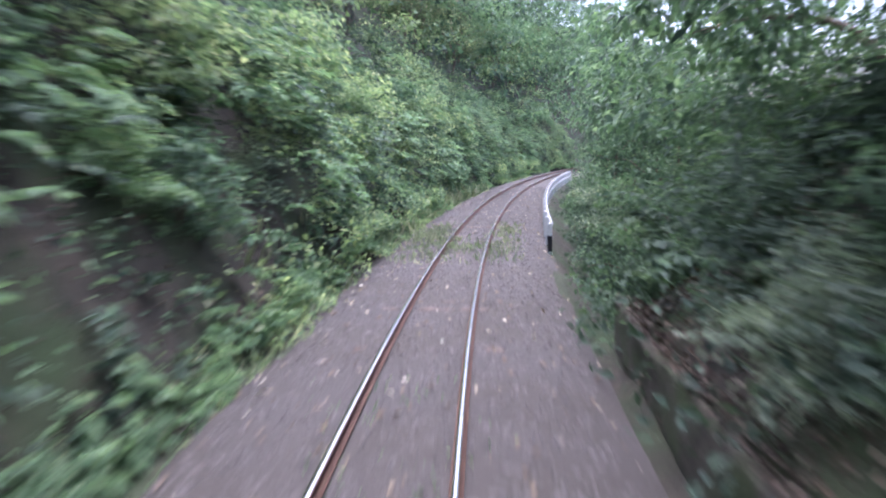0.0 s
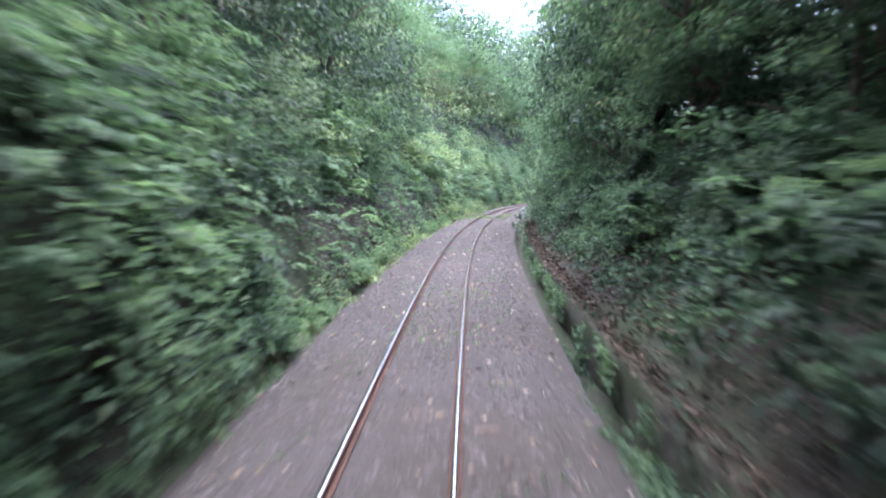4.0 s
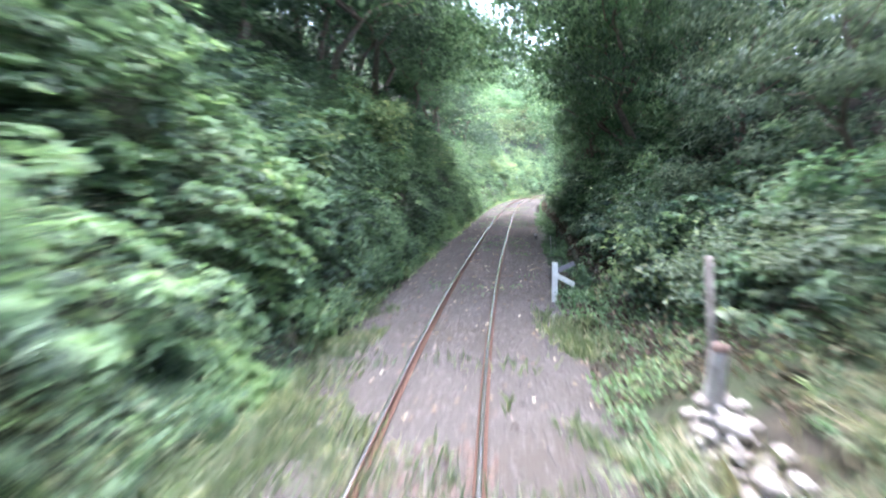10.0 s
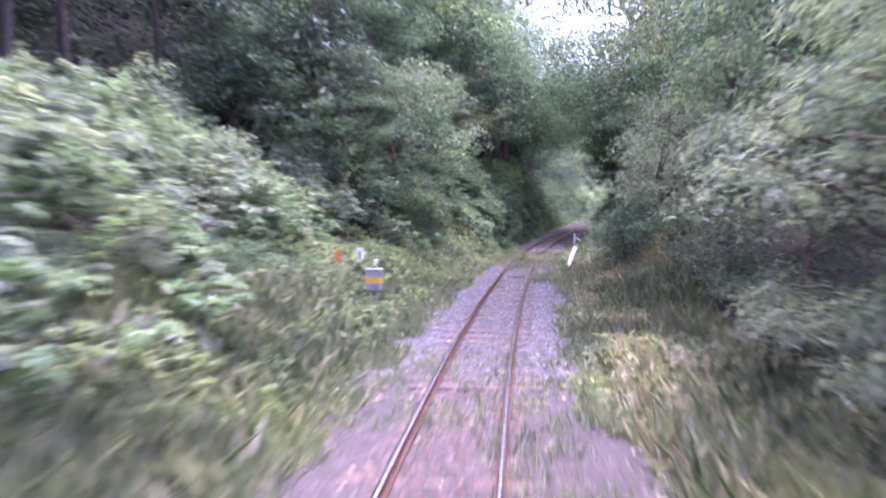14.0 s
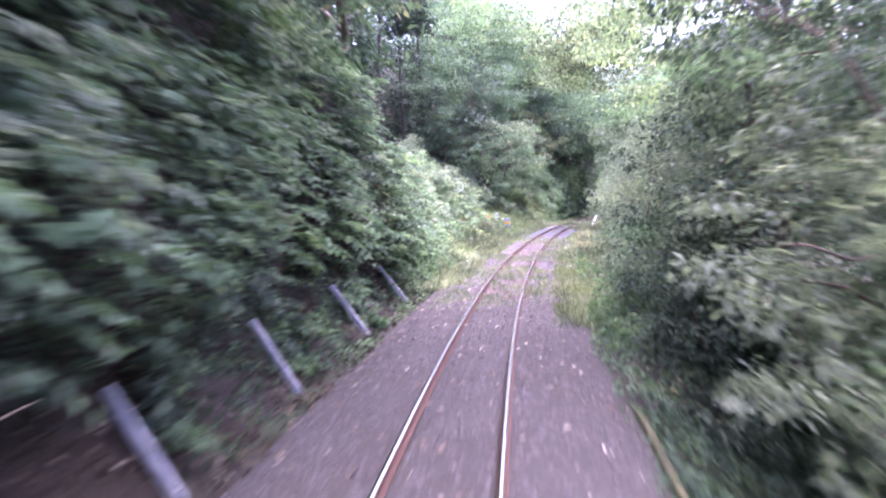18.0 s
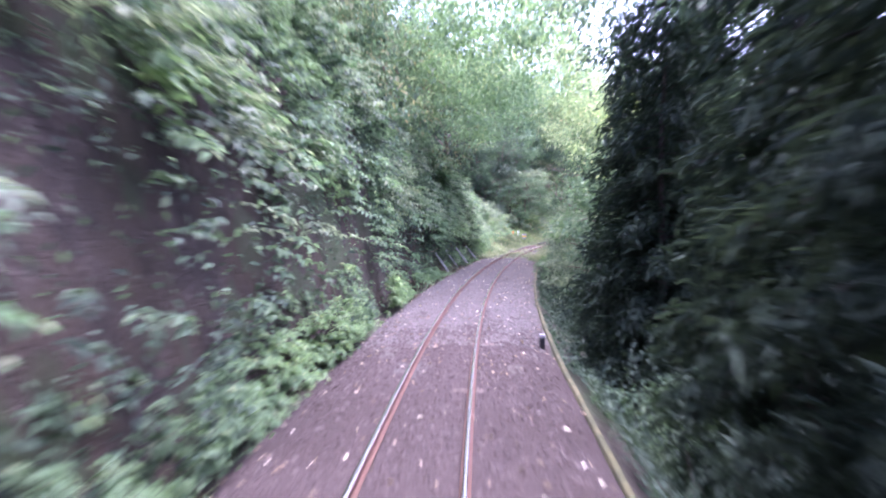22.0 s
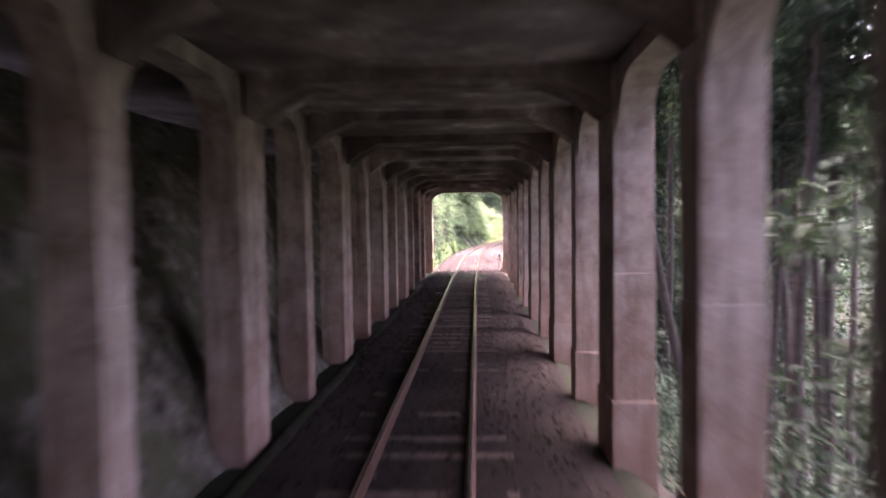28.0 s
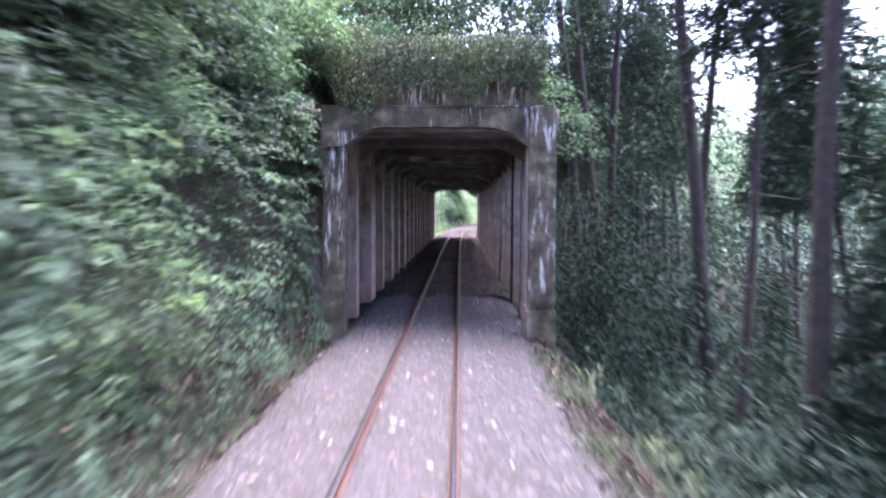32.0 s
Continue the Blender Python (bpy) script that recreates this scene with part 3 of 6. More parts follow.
def edge_beam_bm(length):
    """Beam along the line between two columns, with curved haunches at both ends."""
    a, pts = length / 2, []
    for i in range(6):
        t = i / 5 * math.pi / 2
        pts.append((-a + 0.8 * (1 - math.cos(t)), 3.45 + 0.85 * math.sin(t)))
    low = pts + [(-x, z) for x, z in pts[::-1]]
    bm = prism(low + [(a, 4.8), (-a, 4.8)], -0.2, 0.2)
    bmesh.ops.rotate(bm, cent=(0, 0, 0), matrix=Matrix.Rotation(radians(90), 3, "Z"), verts=bm.verts)
    return bm


def frame_beam_bm(z_low, depth):
    """Cross beam with sloped haunches down to the columns."""
    o = INNER
    low = [(-o, z_low - 0.42), (-o + 0.28, z_low - 0.2), (-o + 0.75, z_low), (o - 0.75, z_low), (o - 0.28, z_low - 0.2), (o, z_low - 0.42)]
    return prism(low + [(o, 4.82), (-o, 4.82)], -depth / 2, depth / 2)


col_me = {}
for s in (-1, 1):
    me = bpy.data.meshes.new("column")
    b = column_bm(-0.9 if s > 0 else -0.6, 4.8)
    b.to_mesh(me)
    b.free()
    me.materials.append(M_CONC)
    col_me[s] = me
front_me = col_me[-1].copy()
front_me.materials[0] = M_PORTAL
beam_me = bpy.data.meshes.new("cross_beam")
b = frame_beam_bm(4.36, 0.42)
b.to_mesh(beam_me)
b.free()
beam_me.materials.append(M_DARKCONC)
edge_me = bpy.data.meshes.new("edge_beam")
b = edge_beam_bm(BAY - COLW + 0.01)
b.to_mesh(edge_me)
b.free()
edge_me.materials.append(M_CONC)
PAIR = COLW + 0.025   # every second frame stands twice, at the joints between the lengths of the shed
short_me = bpy.data.meshes.new("edge_beam")
b = edge_beam_bm(BAY - COLW - PAIR + 0.01)
b.to_mesh(short_me)
b.free()
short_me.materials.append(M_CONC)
for n in range(BAYS + 1):
    v = SHED0 + n * BAY + COLW / 2
    double = n % 2 == 0 and 0 < n < BAYS
    if double:
        for s in (-1, 1):
            ob = part("column", col_me[s], None, shed)
            ob.matrix_world = spot(v + PAIR, MID + s * (INNER + COLW / 2) - (0.1 if s < 0 else 0))
        ob = part("cross_beam", beam_me, None, shed)
        ob.matrix_world = spot(v + PAIR, MID, 0)
    for s in (-1, 1):
        ob = part("column", front_me if n == 0 and s < 0 else col_me[s], None, shed)
        ob.matrix_world = spot(v, (MID if 0 < n < BAYS else 0.05) + s * (INNER + COLW / 2 - (0.0 if 0 < n < BAYS else 0.15)) - (0.1 if s < 0 and 0 < n < BAYS else 0))
        if n < BAYS:
            ob = part("edge_beam", short_me if double else edge_me, None, shed)
            ob.matrix_world = spot(v + (BAY + PAIR * double) / 2, MID + s * (INNER + COLW / 2) - (0.08 if s < 0 else 0))
    ob = part("cross_beam", beam_me, None, shed)
    ob.matrix_world = spot(v, MID, 0)
SHED1 = SHED0 + BAYS * BAY + COLW


def long_solid(v0, v1, outline, step=1.0, wobble=0.0):
    """A solid of one cross-section (off, z) that follows the track."""
    vs = np.linspace(v0, v1, max(2, int((v1 - v0) / step) + 1))
    pr = np.array(outline, float)
    V = np.repeat(vs[:, None], len(pr), 1)
    jig = (fbm(np.stack([V * 0.6, V * 0 + pr[:, 0] * 3, V * 0 + pr[:, 1] * 3], -1)) - 0.5) * wobble
    P = at(V, pr[None, :, 0] + jig, pr[None, :, 1] + jig * 0.6).reshape(-1, 3)
    n, m = len(vs), len(pr)
    i, j = np.meshgrid(np.arange(n - 1), np.arange(m), indexing="ij")
    k = (j + 1) % m
    f = [np.stack([i * m + j, (i + 1) * m + j, (i + 1) * m + k, i * m + k], -1).reshape(-1, 4)]
    mid = np.array([[0, 1, m - 2, m - 1], [q + (n - 1) * m for q in (m - 1, m - 2, 1, 0)]])
    return P, np.concatenate(f + [mid])


part("roof_slab", long_solid(SHED0 + 0.3, SHED1 - 0.3, [(-7.6, 4.51), (-7.6, 4.9), (2.85, 4.9), (2.85, 4.51)], 2.0), M_DARKCONC, shed, "dark stained concrete roof slab")
# portal face, ledge and the mossy wall above it
PIN = 2.05
x0 = PIN + COLW
for v, s in ((SHED0, -1), (SHED1, 1)):
    y = -0.12 * 1 if s < 0 else 0.12
    fascia = part("portal_beam", prism([(-x0, 4.0), (-PIN, 4.02), (-PIN + 0.35, 4.3), (-PIN + 0.8, 4.44), (PIN - 0.8, 4.44), (PIN - 0.35, 4.3), (PIN, 4.02), (x0, 4.0), (x0, 4.88), (-x0, 4.88)], -0.06, 0.06), M_PORTAL, shed, "portal beam streaked with moss and lime")
    fascia.matrix_world = spot(v + y / 2, 0.05, 0)
    ledge = part("ledge", box(-x0 - 0.02, x0 + 0.02, -0.085, 0.085, 4.882, 4.92, 0.01), M_PORTAL, shed)
    ledge.matrix_world = spot(v + y / 2, 0.05, 0)
    up = part("parapet", box(-x0 + 0.3, x0 - 0.15, -0.1, 0.3, 4.952, 6.0, 0.03), M_PORTAL, shed, "parapet wall grown over with moss")
    up.matrix_world = spot(v + (0.25 if s < 0 else -0.35), 0, 0)
# thicker end column on the open side, with a recessed panel
pier = part("end_pier", box(-0.3, 0.3, -0.14, 0.14, -0.9, 4.87, 0.02), M_PORTAL, shed, "portal pier with peeling lime-white patches")
pier.matrix_world = spot(SHED0 - 0.145, 2.1 + 0.33, 0)
plate = part("pier_panel", box(-0.24, 0.24, -0.03, 0.03, 0.45, 2.1, 0.01), M_PORTAL, shed)
plate.matrix_world = spot(SHED0 - 0.30, 2.1 + 0.33, 0)
foot = part("pier_foot", box(-0.33, 0.33, -0.17, 0.17, -0.9, 0.36, 0.015), M_PORTAL, shed)
foot.matrix_world = spot(SHED0 - 0.15, 2.1 + 0.33, 0)
pipe = thing("drain_pipe", "dark drain pipe fixed to a shed column", "pipe", spot(SHED0 + 2 * BAY - 0.06, MID + INNER - 0.02, 0))
down = part("pipe", tube([(0, 0, -0.35), (0, 0, 1.5), (0, 0, 3), (0, 0, 4.3)], 0.045, 10), M_BLACK, pipe)
for z in (0.6, 2.2, 3.8):
    part("bracket", box(-0.06, 0.06, -0.06, 0.09, z - 0.02, z + 0.02, 0.005), M_DARKGREY, down)


# ---------------------------------------------------------------- kerbs, ditch and walls
kerb = part("kerb", long_solid(SHED1, 111, [(2.29, -0.7), (2.29, -0.3), (2.305, -0.285), (2.36, -0.285), (2.375, -0.3), (2.375, -0.7)], 0.5, 0.03), M_KERB)
tagged(kerb, "low mossy concrete kerb beside the ballast", "kerb", kind="structure")
kerb2 = part("kerb", long_solid(SHED0 - 0.4, 72, [(-2.06, -0.7), (-2.06, -0.26), (-2.04, -0.24), (-1.88, -0.24), (-1.86, -0.26), (-1.86, -0.7)], 0.5, 0.03), M_DARKMOSS)
tagged(kerb2, "low concrete kerb along the foot of the shed columns", "kerb", kind="structure")
wall = part("retaining_wall", long_solid(224.2, 265, [(2.93, -1.2), (2.94, -0.75), (2.94, -0.35), (2.97, -0.08), (3.0, -0.03), (3.08, -0.03), (3.22, -0.12), (3.26, -1.2)], 0.16, 0.22), M_DARKMOSS)
tagged(wall, "low mossy retaining wall above a dark ditch", "wall", kind="structure")
wall = part("retaining_wall", long_solid(186, 224.4, [(3.06, -1.0), (3.08, -0.55), (3.1, -0.2), (3.12, 0.08), (3.15, 0.14), (3.3, 0.16), (3.46, 0.1), (3.5, -1.0)], 0.16, 0.22), M_DARKMOSS)
tagged(wall, "low mossy retaining wall below the bank", "wall", kind="structure")

# ---------------------------------------------------------------- vegetation kinds
def clump_leaves(centers, radii, count, length, ratio, out=0.7, droop=0.15):
    """Leaves spread over the shells of clumps, pointing outwards and a little down."""
    idx = rng.integers(0, len(centers), count)
    d = ball(count)
    r = radii[idx] * (0.45 + 0.6 * rng.random(count)) 
    base = centers[idx] + d * r[:, None] * np.array([1.1, 1.1, 0.45])
    base[:, 2] -= 0.22 * r * (d[:, 0] ** 2 + d[:, 1] ** 2)
    way = unit(d * np.array([out, out, 0.3 * out]) + rng.normal(size=(count, 3)) * 0.4 + np.array([0, 0, -0.3]))
    nrm = unit(d * 0.45 + np.array([0, 0, 1.0]) + rng.normal(size=(count, 3)) * 0.3)
    ln = length * (0.6 + 0.8 * rng.random(count))
    return leaf_geo(base, way, nrm, ln, ln * ratio, droop)


def curve_path(a, b, sag, n=6):
    t = np.linspace(0, 1, n)[:, None]
    a, b = np.asarray(a, float), np.asarray(b, float)
    return a + (b - a) * t + np.array([0, 0, 1]) * sag * (t * (1 - t) * 4) + rng.normal(size=(n, 3)) * 0.04 * np.linalg.norm(b - a) * (t * (1 - t) * 4)


def bush_kind(name, label, material, height, spread, count, length, ratio, stems=6):
    ob = thing(name, label, "shrub", pose(0, 0, -300), group="shrubs on the banks")
    tips = []
    for i in range(stems):
        ang = rng.random() * 6.28
        tip = np.array([math.cos(ang) * spread * 0.6 * rng.random(), math.sin(ang) * spread * 0.6 * rng.random(), height * (0.55 + 0.35 * rng.random())])
        tips.append(tip)
    for t in tips[:3]:
        part("stem", tube(curve_path((0, 0, -0.3), t, 0.1, 4), np.linspace(0.03, 0.008, 4), 5), M_BARK, ob)
    cs = []
    for t in tips:
        for k in range(3):
            cs.append(t * np.array([1.35, 1.35, 0.35 + 0.33 * k]) + rng.normal(size=3) * 0.18 * spread)
    cs = np.array(cs)
    cs[:, 2] = np.clip(cs[:, 2], 0.2, None)
    part("foliage", clump_leaves(cs, np.full(len(cs), 0.42 * spread), count, length, ratio), material, ob)
    return ob


def tree_kind(name, label, material, height, spread, count, length, ratio, bare=0.35, lean=0.0, bark=None):
    ob = thing(name, label, "tree", pose(0, 0, -300), group="broadleaf trees over the line")
    top = np.array([lean * height, rng.normal() * 0.3, height * 0.92])
    trunk = curve_path((0, 0, -0.6), top, 0.2, 9)
    rad = np.linspace(0.016 * height + 0.03, 0.03, 9)
    stem = part("trunk", tube(trunk, rad, 9), bark or M_BARK, ob)
    cs, rs = [], []
    for i in range(9):
        h = bare + (0.97 - bare) * (i + rng.random()) / 9
        p = trunk[0] + (trunk[-1] - trunk[0]) * h
        k = min(int(h * 8), 7)
        p = trunk[k] + (trunk[k + 1] - trunk[k]) * (h * 8 - k)
        ang = i * 2.4 + rng.random()
        reach = spread * (1.05 - 0.55 * abs(h - 0.6)) * (0.7 + 0.4 * rng.random())
        tip = p + np.array([math.cos(ang) * reach, math.sin(ang) * reach, reach * (0.15 + 0.35 * rng.random())])
        limb = curve_path(p, tip, 0.12 * reach, 6)
        limb_ob = part("limb", tube(limb, np.linspace(rad[k] * 0.55, 0.012, 6), 6), bark or M_BARK, stem)
        for q in (2, 3, 4, 5):
            for _ in range(2):
                cs.append(limb[q] + rng.normal(size=3) * 0.28 * spread * np.array([1, 1, 0.6]))
                rs.append(spread * (0.2 + 0.13 * rng.random()))
    cs.append(top)
    rs.append(spread * 0.3)
    part("crown", clump_leaves(np.array(cs), np.array(rs), count, length, ratio), material, ob)
    return ob


def cedar_kind(name, label, height, count, bare=0.4, spread=1.7, snags=7):
    ob = thing(name, label, "conifer", pose(0, 0, -300), group="cedars beside the line")
    trunk = np.array([(0.05 * math.sin(z), 0.04 * math.cos(z * 0.7), z) for z in np.linspace(-0.8, height, 10)])
    stem = part("trunk", tube(trunk, np.linspace(0.0075 * height + 0.02, 0.025, 10), 9), M_CEDARBARK, ob)
    base, way = [], []
    for i in range(snags):
        z, ang = height * (0.12 + (bare - 0.1) * rng.random()), rng.random() * 6.28
        d = np.array([math.cos(ang), math.sin(ang), -0.1])
        part("dead_branch", tube(curve_path((0, 0, z), d * (0.5 + 0.9 * rng.random()) + np.array([0, 0, z]), -0.08, 4), np.linspace(0.018, 0.004, 4), 4), M_CEDARBARK, stem)
    live = []
    nb = 70
    for i in range(nb):
        h = bare + (0.99 - bare) * i / nb
        z, ang = height * h, i * 2.4 + rng.random() * 0.6
        reach = spread * (1.05 - ((h - bare) / (1 - bare)) ** 1.3) * (0.75 + 0.4 * rng.random()) + 0.15
        d = np.array([math.cos(ang), math.sin(ang), 0])
        path = np.array([d * reach * t + np.array([0, 0, z + reach * (0.1 * t - 0.35 * t * t)]) for t in np.linspace(0, 1, 5)])
        live.append(tube(path, np.linspace(0.02, 0.005, 5), 4))
        m = max(6, int(count / nb * reach / (spread * 0.7)))
        t = 0.2 + 0.8 * rng.random(m)
        b = np.stack([np.interp(t, np.linspace(0, 1, 5), path[:, k]) for k in range(3)], 1)
        base.append(b + rng.normal(size=(m, 3)) * 0.16)
        way.append(unit(d[None] + rng.normal(size=(m, 3)) * 0.6 + np.array([0, 0, -0.35])))
    base, way = np.concatenate(base), np.concatenate(way)
    nrm = unit(np.array([[0, 0, 1.0]]) + rng.normal(size=base.shape) * 0.6)
    ln = 0.18 + 0.23 * rng.random(len(base))
    lv, lf = join(live)
    gv, gf = leaf_geo(base, way, nrm, ln, ln * 0.2, 0.35)
    crown = part("crown", join([(gv, gf), (lv, np.concatenate([lf[:, [0, 1, 2]], lf[:, [0, 2, 3]]]))]), M_CEDAR, ob)
    crown.data.materials.append(M_CEDARBARK)
    crown.data.polygons.foreach_set("material_index", (np.arange(len(crown.data.polygons)) >= len(gf)).astype(np.int32))
    return ob


B_MID = bush_kind("shrub", "leafy mid-green shrub on the bank", M_LEAF, 1.8, 1.2, 1800, 0.125, 0.55)
B_BRIGHT = bush_kind("broad_leaved_shrub", "bright green broad-leaved shrub on the bank", M_BRIGHT, 1.6, 1.2, 1900, 0.125, 0.6)
B_DARK = bush_kind("evergreen_shrub", "dark evergreen shrub on the bank", M_DARK, 2.2, 1.4, 2000, 0.12, 0.45)
B_PALE = bush_kind("silver_leaved_shrub", "shrub with pale silvery leaves on the bank", M_PALE, 2.0, 1.3, 2000, 0.12, 0.45)
B_MIXED = bush_kind("shrub", "shrub with green and yellowing leaves on the bank", M_MIXED, 1.7, 1.3, 1900, 0.11, 0.5)
Y_BUSH = bush_kind("shrub", "yellow-green shrub with leaves coloured as if sunlit", M_SUNNY, 1.7, 1.2, 1400, 0.13, 0.55)
T_A = tree_kind("broadleaf_tree", "broadleaf tree with dense mid-green crown above the cut", M_LEAF, 10.5, 3.4, 5200, 0.215, 0.55, 0.3, 0.08)
T_B = tree_kind("broadleaf_tree", "dark evergreen tree leaning over the line", M_DARK, 11.5, 3.6, 5200, 0.21, 0.48, 0.3, 0.16)
T_C = tree_kind("broadleaf_tree", "tall tree with light yellow-green crown", M_BRIGHT, 12.5, 3.8, 5000, 0.25, 0.55, 0.35, -0.05)
T_D = tree_kind("broadleaf_tree", "slender tree with yellowing leaves", M_MIXED, 8.5, 2.8, 4200, 0.2, 0.5, 0.3, 0.1)
W_A = tree_kind("willow_like_tree", "bushy tree with fine pale leaves down to the ground", M_PALE, 6.5, 2.1, 6000, 0.155, 0.28, 0.04, 0.0)
T_E = tree_kind("broadleaf_tree", "low bushy tree leafy down to the ground", M_LEAF, 6.8, 2.5, 6000, 0.165, 0.52, 0.06, 0.0)
T_F = tree_kind("broadleaf_tree", "low bushy tree with pale green leaves", M_PALE, 6.0, 2.4, 5800, 0.165, 0.5, 0.06, 0.0)
T_G = tree_kind("broadleaf_tree", "low bushy tree with yellow-green leaves", M_SUNNY, 6.0, 2.4, 5800, 0.155, 0.5, 0.06, 0.0)
C_A = cedar_kind("cedar_tree", "tall straight cedar with bare lower trunk", 18, 6000)
C_C = cedar_kind("cedar_tree", "tall cedar with a long bare trunk and thin high crown", 22, 4200, 0.66, 1.7, 24)
C_B = cedar_kind("cedar_tree", "cedar with drooping dark sprays down to the ground", 14, 11000, 0.1, 2.2)
C_D = cedar_kind("cedar_tree", "slender cedar pole with a bare dark trunk", 23, 2600, 0.72, 1.3, 5)
KINDS = [C_D, T_G, Y_BUSH, B_MID, B_BRIGHT, B_DARK, B_PALE, B_MIXED, T_A, T_B, T_C, T_D, T_E, T_F, W_A, C_A, C_B, C_C]


_verts = {}


def kind_verts(kind):
    """All corner points of a kind of plant, about its foot."""
    if kind.name not in _verts:
        out = []
        for o in kind.children_recursive:
            a = np.empty(len(o.data.vertices) * 3, np.float32)
            o.data.vertices.foreach_get("co", a)
            out.append(a.reshape(-1, 3)[::3])
        _verts[kind.name] = np.concatenate(out)
    return _verts[kind.name]


def plant(kind, v, off, scale=1.0, sink=0.15, turn=None, z=None, clear=2.45):
    """Sets a copy of a plant on the ground beside the track, moved outwards until it leaves the line free."""
    s = scale * (0.85 + 0.3 * rng.random())
    sz = s * (0.92 + 0.16 * rng.random())
    rot = (rng.normal() * 3, rng.normal() * 3, rng.random() * 360 if turn is None else turn)
    p = kind_verts(kind) * np.array([s, s, sz])
    m = np.array(pose(0, 0, 0, *rot))[:3, :3]
    p = p @ m.T
    th = heading(v)
    side = (p[:, 0] * math.cos(th) - p[:, 1] * math.sin(th)) * (1 if off > 0 else -1)
    for _ in range(3):
        foot = float(land(v, off)) - sink if z is None else z
        low = p[:, 2] + foot < 5.0
        near = abs(off) + (side[low].min() if low.any() else 9)
        if near >= clear or z is not None:
            break
        off += (clear - near) * (1 if off > 0 else -1)
    foot = float(land(v, off)) - sink if z is None else z
    x, y, zz = at(v, off, foot)
    ob = copy_thing(kind, pose(x, y, zz, *rot))
    ob.scale = (s, s, sz)
    return ob


def pick(kinds, weights):
    return kinds[int(rng.choice(len(kinds), p=np.array(weights) / sum(weights)))]


def in_shed(v, pad=0.0):
    return SHED0 - pad < v < SHED1 + pad


# trees in rows above the banks, the shed and the drop
for i in range(28):
    plant(C_D, 30 + 40 * (i + rng.random()) / 28, 8 + 9 * rng.random(), 0.85 + 0.25 * rng.random(), 0.3)
for v in np.arange(-30, 350, 4.4):
    w = v + rng.normal() * 1.2
    if in_shed(w, 2):
        plant(pick([T_A, T_B], [1, 1]), w, -7.5 - 2.5 * rng.random(), 0.9)
        plant(C_C if w < 60 else C_A, w, 5.6 + 1.8 * rng.random(), (1.1 if w < 36 else 0.75) + 0.2 * rng.random(), 0.3)
        if not 18 < w < 60 or rng.random() < 0.5:
            plant(C_C if w < 62 else C_A, w + 2.2, 8 + 4 * rng.random(), 1.0, 0.3)
        if 32 < w < 60:
            plant(C_C, w + 4 * rng.random(), 5.5 + 1.8 * rng.random(), (1.1 if w < 36 else 0.7) + 0.2 * rng.random(), 0.3)
            plant(C_C, w + 4 * rng.random(), 6.5 + 3 * rng.random(), (1.1 if w < 36 else 0.7) + 0.2 * rng.random(), 0.3)
        if w > 60:
            plant(C_A, w + 1.0, 11 + 5 * rng.random(), 1.1, 0.3)
        if w < 20:
            plant(C_B, w + 1.6, 9.5 + 3 * rng.random(), 0.65, 0.3)
        if w > 51:
            plant(C_B, w + 0.5, 6.2 + 1.2 * rng.random(), 0.8, 0.3)
    elif w < 16:
        plant(pick([T_A, T_B, T_D], [2, 2, 1]), w, -5.5 - 2 * rng.random(), 0.9)
        plant(C_C if w > 6 else C_A, w, 5.0 + 1.5 * rng.random(), 0.95, 0.3)
        plant(C_C, w + 1.5, 7.5 + 4 * rng.random(), 1.0, 0.3)
        plant(C_A, w + 0.7, 11 + 4 * rng.random(), 1.0, 0.3)
        plant(C_B if w < 9 else C_C, w + 2.5, 5.6 + 1.5 * rng.random(), 0.65, 0.3)
    elif w < 126:
        plant(pick([T_A, T_B, T_D], [2, 2, 1]), w, -5.6 - 2.5 * rng.random(), 0.85)
        if w < 93:
            plant(C_B, w, 4.6 + 0.9 * rng.random(), 0.8, 0.3)
            plant(C_B, w + 2.2, 5.4 + 1.2 * rng.random(), 0.95, 0.3)
        else:
            plant(pick([T_B, T_A], [2, 2]), w, 5.4 + 1.2 * rng.random(), 0.8, 0.3)
            plant(W_A, w + 2, 4.6 + 0.6 * rng.random(), 0.85, 0.3)
        plant(pick([C_A, T_B, T_A], [2, 1, 1]), w + 2, 9.5 + 3 * rng.random(), 1.0, 0.3)
    elif w < 160:
        plant(pick([C_A, C_C, T_B], [3, 2, 1]), w, -15 - 3 * rng.random(), 0.95, 0.3)
        plant(pick([C_A, T_B], [3, 1]), w + 2, -19 - 4 * rng.random(), 1.0, 0.3)
        plant(W_A, w, (6.2 if w > 137 else 4.7) + 0.6 * rng.random(), 1.0, 0.2)
        plant(W_A, w + 2.1, (6.8 if w > 136 else 5.2) + 0.8 * rng.random(), 1.15, 0.2)
        plant(pick([T_A, T_C], [1, 1]), w + 2, 9 + 2 * rng.random(), 0.9, 0.3)
    else:
        close = 1.0 if 170 < w < 205 else 0.0
        if w > 262:
            plant(pick([T_A, T_C, T_D], [1, 3, 2]), w, -8.5 - 3 * rng.random(), 0.75)
            plant(pick([T_A, T_B], [1, 1]), w + 1, 6.5 + 2 * rng.random(), 0.75)
            continue
        plant(pick([T_A, T_B, T_C, T_D], [3, 3, 1, 1]), w, (-6.2 if w > 176 else -9.0) - 2.2 * rng.random() + close, 0.85)
        plant(pick([T_A, T_B, T_C], [2, 2, 1]), w + 2, -11 - 3 * rng.random(), 1.0)
        if w > 192:
            plant(pick([T_A, T_B, T_D], [2, 3, 1]), w + 1, 5.8 + 1.8 * rng.random() - close, 0.85)
        plant(pick([T_A, T_B], [1, 2]), w + 2, 10 + 4 * rng.random(), 1.0)


